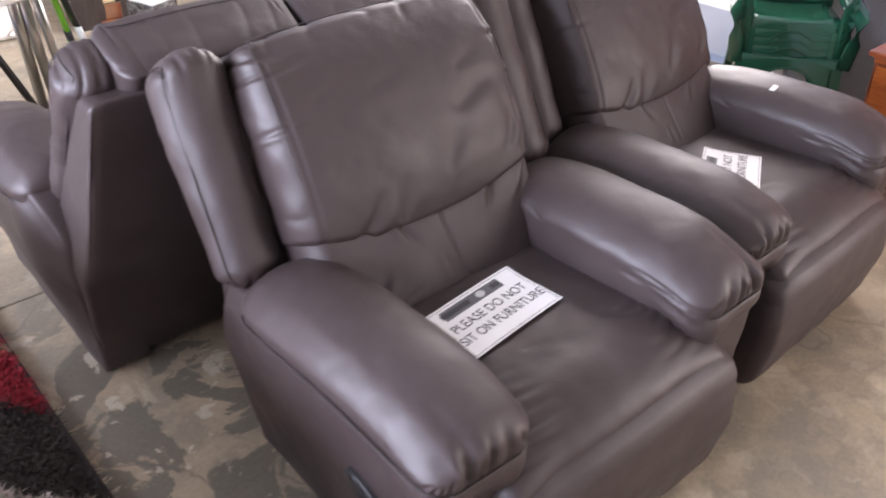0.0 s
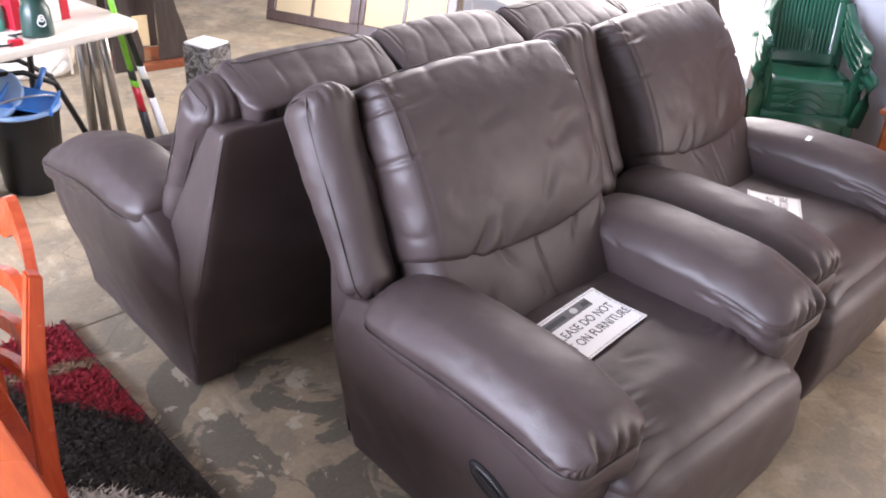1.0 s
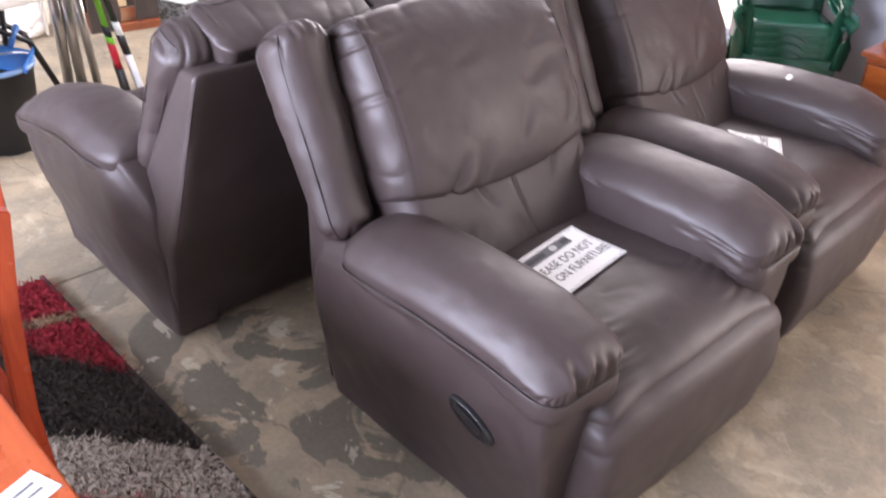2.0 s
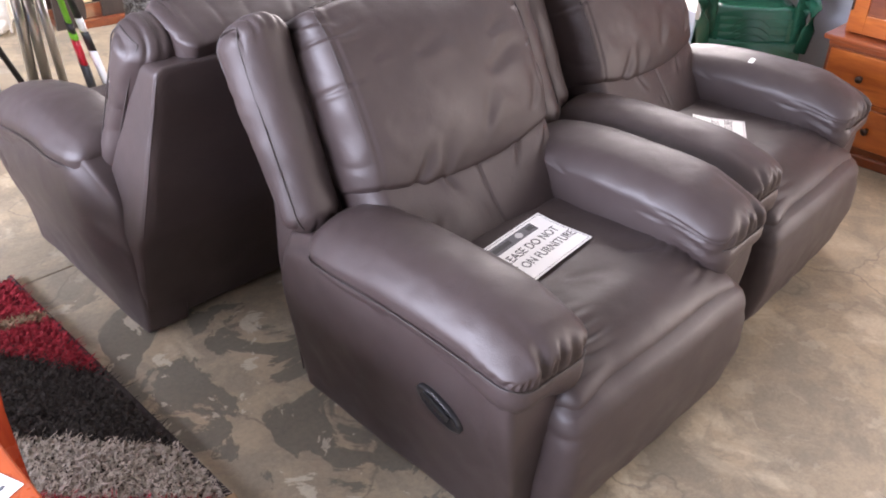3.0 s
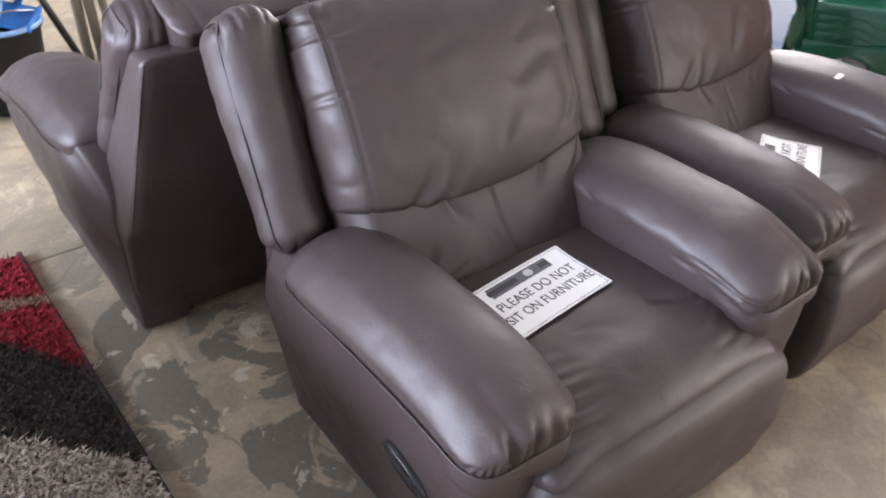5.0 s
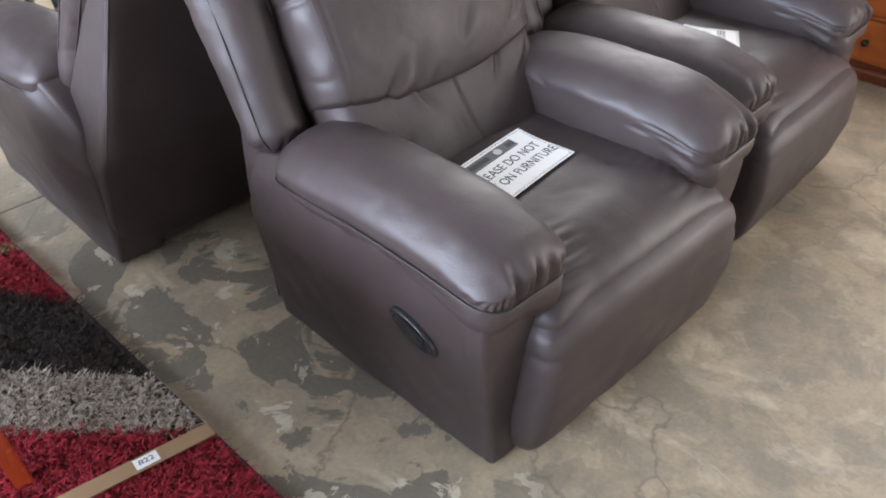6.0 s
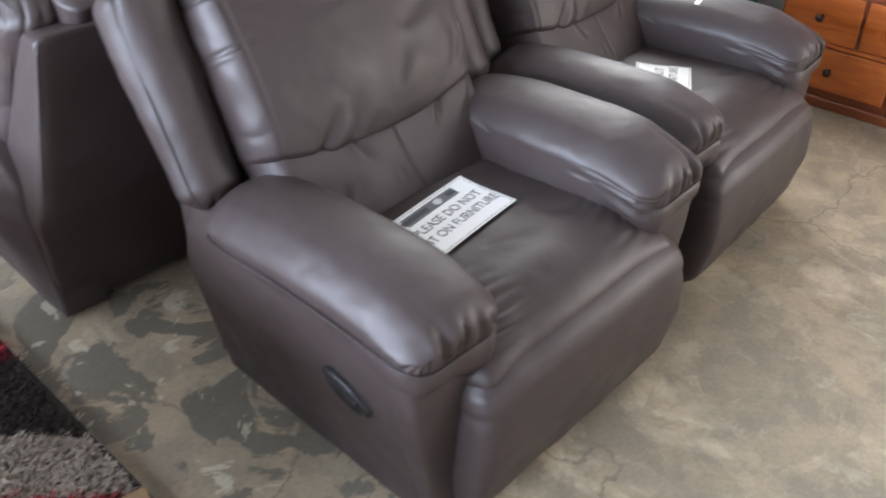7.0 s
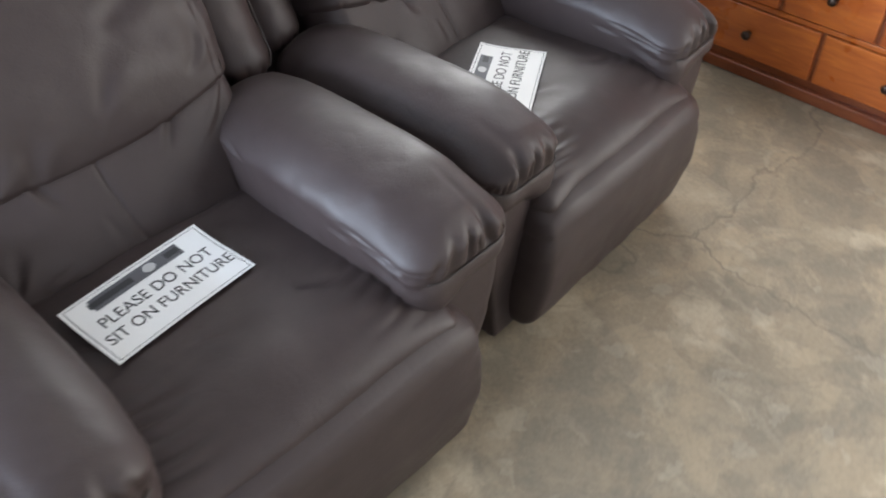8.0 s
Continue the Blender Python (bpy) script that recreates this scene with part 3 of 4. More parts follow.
        bez = lathe([(0.0, 0.001), (0.026, 0.001), (0.034, 0.007), (0.039, 0.008), (0.042, 0.004), (0.042, -0.02)], 32)
        for v in bez.verts:
            v.co = hm @ Vector((v.co.x * 0.85, v.co.y * 1.70, v.co.z))
        hd = part("recline_handle", bez, BLACK, root, "recessed black plastic handle", True)
        lev = box(-0.010, 0.012, -0.034, 0.052, 0.001, 0.009, 0.004)
        bmesh.ops.transform(lev, matrix=hm, verts=lev.verts)
        part("lever", lev, BLACK, hd)
    return root


recliner = build_seating("recliner", 0.430, 1, "dark brown leather recliner with plump arms and side handle", "armchair", lean=0.57, y0=0.470, pillow_edge=0.352, wing_mid=0.425, wing_back=0.150,
                         wing_c=0.428, wing_h=0.084, pillow_mid=0.440, pillow_half=0.250, taper=0.030, arm_front=-0.040, arm_drop=0.015, back_line=(0.812, 0.867, 0.90), tail=0.075)
tagged(recliner, group="leather recliners")
recliner.matrix_world = pose(0.430, 0.0, 0)
other = copy_thing(recliner, pose(1.456, 0.105, 0, 0, 0, 3.0) @ Matrix.Diagonal((0.910, 1, 0.968, 1)))
tagged(other, "dark brown leather recliner, turned slightly, beside the wooden cabinet")
sofa = build_seating("sofa", 0.96, 3, "three-seat dark brown leather sofa seen from behind", "sofa", lean=0.40, y0=0.500, pillow_edge=0.79, wing_mid=0.270, wing_back=0.125,
                     wing_c=0.842, wing_h=0.086, pillow_mid=0.335, pillow_half=0.240, taper=0.095, arm_front=-0.090, arm_drop=0.10, back_line=(0.775, 0.885, 0.935), tail=0.20, handle=False)
sofa.matrix_world = pose(0.757, 2.06, 0, 0, 0, 179)


# ---- signs on the seats ----
def text_part(words, size, at, parent, mat, wide=None):
    cu = bpy.data.curves.new("text", 'FONT')
    cu.body, cu.size, cu.extrude = words, size, 0.0002
    cu.align_x, cu.align_y = 'CENTER', 'CENTER'
    tmp = bpy.data.objects.new("text", cu)
    me = bpy.data.meshes.new_from_object(tmp)
    bpy.data.objects.remove(tmp)
    me.materials.clear()
    me.materials.append(mat)
    xs = [v.co.x for v in me.vertices]
    k = wide / (max(xs) - min(xs)) if wide else 1
    for v in me.vertices:
        v.co.x *= k
        v.co = Vector((v.co.x + at[0], v.co.y + at[1], v.co.z))
    return me


def build_sign(m, label):
    root = tagged(new("sign"), label, "sign", "signs on the seats")
    curl = lambda x, y: 0.007 * max(0, y / 0.105) ** 2 - 0.002 * (x / 0.148) ** 2
    n1, n2 = 24, 16
    vs, fs = [], []
    for lev in (0, 0.0007):
        for i in range(n1 + 1):
            for j in range(n2 + 1):
                x, y = -0.1485 + 0.297 * i / n1, -0.105 + 0.21 * j / n2
                vs.append((x, y, curl(x, y) + lev))
    o = (n1 + 1) * (n2 + 1)
    for i in range(n1):
        for j in range(n2):
            a = i * (n2 + 1) + j
            q = (a, a + n2 + 1, a + n2 + 2, a + 1)
            fs += [tuple(k + o for k in q), q[::-1]]
    mesh("sheet", vs, fs, PAPER, root)

    def lift(ob):
        for v in ob.data.vertices:
            v.co.z += curl(v.co.x, v.co.y) + 0.0012
        return ob
    for name, words, size, at, wide in (("lettering", "PLEASE DO NOT", 0.046, (0.004, 0.012), 0.238), ("lettering", "SIT ON FURNITURE", 0.046, (0.004, -0.040), 0.268)):
        lift(new(name, text_part(words, size, at, root, INK, wide))).parent = root
    grid = bmesh.new()
    bmesh.ops.create_grid(grid, x_segments=20, y_segments=4, size=0.5)
    for v in grid.verts:
        v.co = Vector((v.co.x * 0.190 - 0.005, v.co.y * 0.038 + 0.070, 0))
    banner = lift(part("banner", grid, INKGREY, root, "dark grey printed banner"))
    for x, w in ((-0.06, 0.09), (0.072, 0.03)):
        b = bmesh.new()
        bmesh.ops.create_grid(b, x_segments=6, y_segments=1, size=0.5)
        for v in b.verts:
            v.co = Vector((v.co.x * w + x, v.co.y * 0.018 + 0.070, 0.0008))
        lift(part("printed_bar", b, INK, banner))
    b = lathe([(0.0, 0), (0.013, 0.0003)], 16)
    for v in b.verts:
        v.co.x, v.co.y, v.co.z = v.co.x + 0.022, v.co.y + 0.070, 0.001
    lift(part("printed_mark", b, plain("pale_ink", (0.5, 0.5, 0.5), 0.6), banner))
    for x0, x1, y0, y1 in ((-0.141, 0.141, 0.097, 0.0985), (-0.141, 0.141, -0.0985, -0.097), (-0.142, -0.1405, -0.0985, 0.0985), (0.1405, 0.142, -0.0985, 0.0985)):
        b = bmesh.new()
        bmesh.ops.create_grid(b, x_segments=16, y_segments=12, size=0.5)
        for v in b.verts:
            v.co = Vector((x0 + (v.co.x + .5) * (x1 - x0), y0 + (v.co.y + .5) * (y1 - y0), 0))
        lift(part("border_line", b, INK, root))
    root.matrix_world = m @ Matrix.Diagonal((1.02, 0.81, 1, 1))
    return root


build_sign(pose(0.382, 0.315, 0.520, 0, 0, 6), "white printed paper notice lying on the brown recliner seat")
build_sign(pose(1.364, 0.352, 0.504, 0, 0, 31), "white printed paper notice lying askew on the second recliner seat")


# ---- shag rug ----
def build_rug():
    root = tagged(new("rug"), "red, brown and beige wavy shag rug with dark bound edge", "rug")
    x0, x1, y0, y1 = -2.1, -0.40, -0.4, 1.88
    RED, BROWN, BEIGE, TAN = (0.27, 0.011, 0.020), (0.026, 0.018, 0.013), (0.35, 0.29, 0.23), (0.22, 0.14, 0.08)
    mats = [plain("rug_red", RED, 0.95, vary=0.35, scale=90), plain("rug_brown", BROWN, 0.95, vary=0.4, scale=90),
            plain("rug_beige", BEIGE, 0.95, vary=0.3, scale=90), plain("rug_tan", TAN, 0.95, vary=0.3, scale=90), plain("rug_grey", (0.20, 0.20, 0.20), 0.95, vary=0.3, scale=90)]

    def band(x, y):
        """Which colour of pile grows here: wavy bands."""
        e = x + 0.4
        w = y + 1.1 * e
        c = np.zeros_like(x, int)
        ln = y + 0.34 * e + 0.25 * e * e
        c = np.where((ln < 1.622) & (ln > 1.575), 3, c)
        c = np.where((y + 1.75 * e + 0.6 * e * e < 1.215) & (w >= 0.815), 1, c)
        c = np.where((w < 0.815) & (y + 1.02 * e >= 0.55), 2, c)
        c = np.where((y + 1.02 * e < 0.18) & (y + 1.02 * e >= 0.08), 4, c)
        c = np.where(y + 1.0 * e < -0.25, 1, c)
        return c
    part("backing", box(x0, x1, y0, y1, 0.0, 0.010, 0.002), plain("rug_backing", (0.05, 0.035, 0.03), 0.95), root)
    part("binding", tube_bm([(x1 + 0.002, y, 0.010 + 0.006 * max(0, y - 1.75) / 0.13) for y in np.linspace(y0, y1, 40)], 0.009, 8), plain("dark_binding", (0.025, 0.016, 0.015), 0.9), root, "dark stitched binding", True)
    rng = np.random.default_rng(5)
    n = 62000
    near = rng.random(n) < 0.8
    px = np.where(near, rng.uniform(-1.0, x1 - 0.004, n), rng.uniform(x0, -1.0, n))
    py = np.where(near, rng.uniform(0.25, y1 - 0.004, n), rng.uniform(y0, y1, n))
    lean = rng.normal(0, 0.010, (n, 2)) + np.array([0.002, -0.006])
    ht = rng.uniform(0.014, 0.026, n)
    ang = rng.uniform(0, math.pi, n)
    wd = rng.uniform(0.0018, 0.0034, n)
    c = band(px + rng.normal(0, 0.006, n), py + rng.normal(0, 0.006, n))
    for col, name in enumerate(("red_shag", "brown_shag", "beige_shag", "tan_shag", "grey_shag")):
        s = c == col
        m = int(s.sum())
        if not m:
            continue
        dx, dy = np.cos(ang[s]) * wd[s], np.sin(ang[s]) * wd[s]
        bz = np.full(m, 0.006)
        x, y, l, h = px[s], py[s], lean[s], ht[s]
        rows = [np.stack([x - dx, y - dy, bz], 1), np.stack([x + dx, y + dy, bz], 1),
                np.stack([x + l[:, 0] * .5 + dx, y + l[:, 1] * .5 + dy, bz + h * .6], 1), np.stack([x + l[:, 0] * .5 - dx, y + l[:, 1] * .5 - dy, bz + h * .6], 1),
                np.stack([x + l[:, 0] * 1.5, y + l[:, 1] * 1.5, bz + h], 1)]
        v = np.stack(rows, 1).reshape(-1, 3)
        i = np.arange(m)[:, None] * 5
        f4, f3 = (i + [0, 1, 2, 3]).tolist(), (i + [3, 2, 4]).tolist()
        me = bpy.data.meshes.new(name)
        me.from_pydata(v.tolist(), [], f4 + f3)
        me.materials.append(mats[col])
        ob = tagged(new(name, me), kind="stuff")
        ob.parent = root
    return root


build_rug()
strap = tagged(new("cardboard_strip"), "brown cardboard strip with a white lot tag lying on the rug", "strip")
part("strip", box(-0.20, 0.16, -0.022, 0.022, 0.0, 0.004, 0.001), plain("brown_card", (0.26, 0.16, 0.08), 0.8), strap)
tag = part("lot_tag", box(-0.028, 0.028, -0.016, 0.016, 0.0042, 0.0052, 0.0003), PAPER, strap, "small white tag")
lt = new("lettering", text_part("822", 0.02, (0, 0), tag, INK, 0.036))
for v in lt.data.vertices:
    v.co.z += 0.0056
lt.parent = tag
strap.matrix_world = pose(-0.555, 0.565, 0.030, 0, 0, -8)


# ---- pine cabinet ----
def build_cabinet():
    root = tagged(new("cabinet"), "orange stained pine cabinet with drawers below and panelled doors", "cabinet")
    fx, yl, yr = 2.60, 0.545, -0.445
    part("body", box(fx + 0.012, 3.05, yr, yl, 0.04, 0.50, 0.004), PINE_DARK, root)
    part("plinth", box(fx - 0.012, 3.06, yr - 0.012, yl + 0.012, 0.0, 0.045, 0.010, 3), PINE_DARK, root)
    part("moulding", box(fx - 0.02, 3.06, yr - 0.02, yl + 0.02, 0.500, 0.522, 0.008, 3), PINE_RED, root)
    part("moulding", box(fx + 0.0, 3.06, yr, yl, 0.4765, 0.4995, 0.006, 3), PINE_RED, root)
    rows = ((0.075, 0.250, 2), (0.275, 0.468, 3))
    for z0, z1, n in rows:
        w = (yl - yr - 0.02) / n
        for i in range(n):
            a, b = yr + 0.01 + w * i + 0.008, yr + 0.01 + w * (i + 1) - 0.008
            d = part("drawer", box(fx - 0.006, fx + 0.02, a, b, z0, z1, 0.006, 3), PINE, root)
            km = Matrix.Translation((fx - 0.006, (a + b) / 2, (z0 + z1) / 2)) @ Matrix.Rotation(radians(-90), 4, 'Y')
            part("knob", lathe([(0.010, 0), (0.007, 0.010), (0.014, 0.018), (0.016, 0.025), (0.011, 0.031), (0, 0.033)], 20, km), KNOB, d, "dark turned knob", True)
    part("rail", box(fx + 0.0, fx + 0.02, yr, yl, 0.254, 0.271, 0.003), PINE, root)
    # upper cupboard, set back
    ux = fx + 0.05
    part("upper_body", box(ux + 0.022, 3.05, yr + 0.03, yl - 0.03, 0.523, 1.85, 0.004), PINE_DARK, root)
    part("cornice", box(ux - 0.03, 3.06, yr, yl, 1.851, 1.90, 0.012, 3), PINE, root)
    for a, b in ((yr + 0.035, 0.048), (0.052, yl - 0.035)):
        d = new("door")
        d.parent = root
        f = bmesh.new()
        for p, q, z0, z1 in ((a, a + 0.07, 0.53, 1.84), (b - 0.07, b, 0.53, 1.84), (a + 0.07, b - 0.07, 0.53, 0.61), (a + 0.07, b - 0.07, 1.76, 1.84)):
            box(ux, ux + 0.022, p, q, z0, z1, 0.003, 2, f)
        part("door_frame", f, PINE, d)
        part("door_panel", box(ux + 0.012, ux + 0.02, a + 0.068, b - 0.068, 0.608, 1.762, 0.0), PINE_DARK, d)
        part("hinge", box(ux - 0.003, ux - 0.0005, (b - 0.012) if b > 0.3 else a + 0.002, b - 0.002 if b > 0.3 else a + 0.012, 0.62, 0.70, 0.0008), KNOB, d)
    return root


build_cabinet()


# ---- green stacking chairs ----
def build_plastic_chair():
    """Front towards -x, floor at z = 0."""
    root = tagged(new("plastic_chair"), "dark green moulded plastic armchair in a stack", "chair", "stacked green chairs")
    # seat
    def sheet(name, fn, nu, nv, thick):
        v0 = [fn(i / nu, j / nv) for i in range(nu + 1) for j in range(nv + 1)]
        v1 = [Vector(p) + thick for p in v0]
        n = (nu + 1) * (nv + 1)
        f = []
        for i in range(nu):
            for j in range(nv):
                a = i * (nv + 1) + j
                q = (a, a + nv + 1, a + nv + 2, a + 1)
                f += [q, tuple(k + n for k in q[::-1])]
        for i in range(nu):
            for j in (0, nv):
                a = i * (nv + 1) + j
                f.append((a, a + nv + 1, a + nv + 1 + n, a + n))
        for j in range(nv):
            for i in (0, nu):
                a = i * (nv + 1) + j
                f.append((a, a + 1, a + 1 + n, a + n))
        return mesh(name, v0 + v1, f, GREEN, root)
    sheet("seat", lambda a, b: Vector((-0.21 + 0.42 * a, (b - 0.5) * (0.47 - 0.05 * a), 0.44 - 0.02 * a + 0.02 * (2 * b - 1) ** 4 - 0.05 * max(0, 0.12 - a) / 0.12 * 0.5)), 10, 10, Vector((0, 0, -0.006)))
    # front apron, arched between the legs
    sheet("apron", lambda a, b: Vector((-0.212 - 0.012 * a, (b - 0.5) * 0.47, 0.435 - a * (0.045 + 0.30 * abs(2 * b - 1) ** 2.4))), 6, 24, Vector((0.006, 0, 0)))
    part("apron_rim", tube_bm([(-0.226, (b - 0.5) * 0.47, 0.390 - 0.30 * abs(2 * b - 1) ** 2.4) for b in np.linspace(0, 1, 25)], 0.006, 6), GREEN, root, smooth=True)
    for s in (-1, 1):
        sheet("apron", lambda a, b, s=s: Vector((-0.21 + 0.42 * b, s * (0.237 + 0.01 * a - 0.025 * b), 0.435 - a * (0.085 + 0.20 * abs(2 * b - 1) ** 2.2))), 6, 12, Vector((0, -s * 0.006, 0)))
        # legs, angle section
        for x, dx in ((-0.205, -0.03), (0.20, 0.06)):
            leg = bmesh.new()
            box(-0.025, 0.025, -0.003, 0.003, 0, 1, 0.001, 1, leg)
            box(-0.025, -0.019, -0.045, 0.0, 0, 1, 0.001, 1, leg)
            for v in leg.verts:
                t = v.co.z
                sx = 1 if dx < 0 else -1
                v.co = Vector((x + dx * (1 - t) + v.co.x * sx * (0.8 + 0.4 * t), s * (0.24 + 0.02 * (1 - t) + v.co.y), 0.40 * t))
            part("leg", leg, GREEN, root)
        # armrest and its front post
        arm = [(-0.215, s * 0.245, 0.40), (-0.225, s * 0.262, 0.52), (-0.205, s * 0.275, 0.625), (-0.15, s * 0.278, 0.652), (0.05, s * 0.275, 0.655), (0.20, s * 0.255, 0.70), (0.26, s * 0.225, 0.78)]
        part("armrest", tube_bm(arm, 0.032, 10, flat=0.28), GREEN, root, smooth=True)
    # back with slats
    def back(a, b):
        return Vector((0.205 + 0.13 * a + 0.035 * (2 * b - 1) ** 2 * -1 + 0.02, (b - 0.5) * (0.42 + 0.04 * a), 0.42 + 0.44 * a - 0.03 * (2 * b - 1) ** 4 * a))
    for k in range(14):
        b0 = 0.14 + 0.0525 * k
        sl = [back(0.16 + 0.68 * t / 8, b0 + 0.022) for t in range(9)]
        part("slat", tube_bm(sl, 0.0098, 6, flat=0.5), GREEN, root)
    sheet("back_rim", lambda a, b: back(0.82 + 0.18 * a, 0.02 + 0.96 * b), 4, 14, Vector((0.007, 0, 0)))
    sheet("back_rim", lambda a, b: back(0.0 + 0.17 * a, 0.02 + 0.96 * b), 4, 14, Vector((0.007, 0, 0)))
    for b0 in (0.0, 0.86):
        sheet("back_stile", lambda a, b, b0=b0: back(0.02 + 0.96 * a, b0 + 0.14 * b), 14, 3, Vector((0.007, 0, 0)))
    return root


pc = build_plastic_chair()
for k in range(6):
    m = pose(2.75 + 0.005 * k, 0.990 + 0.004 * k, 0.034 * k, 0, 0, 36) @ Matrix.Diagonal((0.87, 0.87, 0.90, 1))
    if k == 0:
        pc.matrix_world = m
    else:
        copy_thing(pc, m)


# ---- red dining chair and table ----
def build_dining_chair():
    """Back in the plane x = 0, seat towards -x."""
    root = tagged(new("dining_chair"), "red stained wooden ladder-back dining chair pushed to the table", "chair")
    for s in (-1, 1):
        pts = [(0.03, s * 0.205, 0.0), (0.0, s * 0.205, 0.25), (-0.005, s * 0.205, 0.46), (0.01, s * 0.205, 0.70), (0.045, s * 0.205, 0.905)]
        b = bmesh.new()
        rings = []
        for i, (x, y, z) in enumerate(pts):
            w = 0.020 if i < 4 else 0.013
            rings.append([b.verts.new((x + a * w, y + c * 0.015, z + (0.012 if (i == 4 and a < 0) else 0))) for a, c in ((-1, -1), (1, -1), (1, 1), (-1, 1))])
        for p, q in zip(rings, rings[1:]):
            for k in range(4):
                b.faces.new((p[k], p[(k + 1) % 4], q[(k + 1) % 4], q[k]))
        b.faces.new(rings[0][::-1]); b.faces.new(rings[-1])
        bmesh.ops.bevel(b, geom=list(b.edges), offset=0.004, segments=2, affect='EDGES')
        part("back_post", b, REDWOOD, root)
        fl = box(-0.445, -0.405, s * 0.21 - 0.02, s * 0.21 + 0.02, 0.0, 0.44, 0.004)
        part("leg", fl, REDWOOD, root)
    # four bowed rails, the top one crested
    for zc, h, crest in ((0.885, 0.085, 0.05), (0.755, 0.052, 0.035), (0.645, 0.048, 0.03), (0.54, 0.045, 0.025)):
        v, f = [], []
        n = 24
        for i in range(n + 1):
            t = -1 + 2 * i / n
            bow = 0.035 * (1 - t * t)
            lift = crest * (0.5 + 0.5 * math.cos(t * math.pi)) + (0.012 * math.cos(t * 3 * math.pi) if crest > 0.04 else 0)
            x = np.interp(zc, [0.46, 0.70, 0.905], [-0.005, 0.01, 0.045]) + bow
            hh = h * (0.62 + 0.38 * (0.5 + 0.5 * math.cos(t * math.pi)))
            for dx in (-0.010, 0.010):
                for dz in (-0.5, 0.5):
                    v.append((x + dx, t * 0.195, zc + lift - 0.02 + dz * hh))
        for i in range(n):
            a = 4 * i
            for p, q in ((0, 1), (1, 3), (3, 2), (2, 0)):
                f.append((a + p, a + q, a + 4 + q, a + 4 + p))
        f += [(0, 1, 3, 2), (4 * n, 4 * n + 1, 4 * n + 3, 4 * n + 2)]
        mesh("back_rail", v, f, REDWOOD, root, smooth=False)
    part("seat", box(-0.45, 0.0, -0.22, 0.22, 0.44, 0.465, 0.010, 3), REDWOOD, root)
    for s in (-1, 1):
        part("stretcher", box(-0.41, 0.0, s * 0.205 - 0.01, s * 0.205 + 0.01, 0.20, 0.235, 0.003), REDWOOD, root)
    return root


build_dining_chair().matrix_world = pose(-0.792, 0.925, 0, 0, 0, -3)


def build_table():
    root = tagged(new("dining_table"), "orange stained wooden dining table with a paper label", "table")
    part("tabletop", box(-1.85, -0.897, 0.135, 1.75, 0.72, 0.75, 0.008, 3), TABLEWOOD, root)
    part("apron", box(-1.78, -0.97, 0.20, 1.67, 0.63, 0.719, 0.003), TABLEWOOD, root)
    for x in (-1.76, -1.02):
        for y in (0.22, 1.62):
            part("leg", box(x - 0.035, x + 0.035, y - 0.035, y + 0.035, 0.0, 0.719, 0.006), TABLEWOOD, root)
    return root


build_table()
lab = tagged(new("price_label"), "small white paper label lying on the dining table", "label")
part("paper_slip", box(-0.045, 0.03, -0.03, 0.03, 0.0, 0.0012, 0.0003), PAPER, lab)
for j in range(2):
    part("printed_bar", box(-0.03, 0.015, -0.012 + 0.018 * j, -0.006 + 0.018 * j, 0.0013, 0.0017, 0), INKGREY, lab)
lab.matrix_world = pose(-0.945, 0.20, 0.7505, 0, 0, 20)


# ---- far side: folding table and clutter ----
CREAM = plain("cream_mattress_ticking", (0.62, 0.56, 0.47), 0.85, vary=0.06)
DARKWOOD = wood("dark_stained_wood", (0.022, 0.016, 0.014), (0.05, 0.036, 0.03), 0.35)
CHROME = plain("dull_chrome", (0.50, 0.49, 0.47), 0.28, 0.9)
REDPL = plain("red_plastic", (0.50, 0.015, 0.03), 0.35)
LIME = plain("lime_green_grip", (0.16, 0.52, 0.03), 0.5)
BOTTLE = plain("dark_green_enamel", (0.012, 0.045, 0.035), 0.3)
CLEAR = plain("milky_plastic", (0.55, 0.62, 0.55), 0.35)
YELLOW = plain("yellowed_panel", (0.66, 0.52, 0.30), 0.6, vary=0.08, scale=5)
FRAMEWOOD = wood("brown_frame_wood", (0.075, 0.04, 0.03), (0.14, 0.08, 0.06), 0.4)
CABLE = plain("black_cable", (0.015, 0.015, 0.015), 0.5)


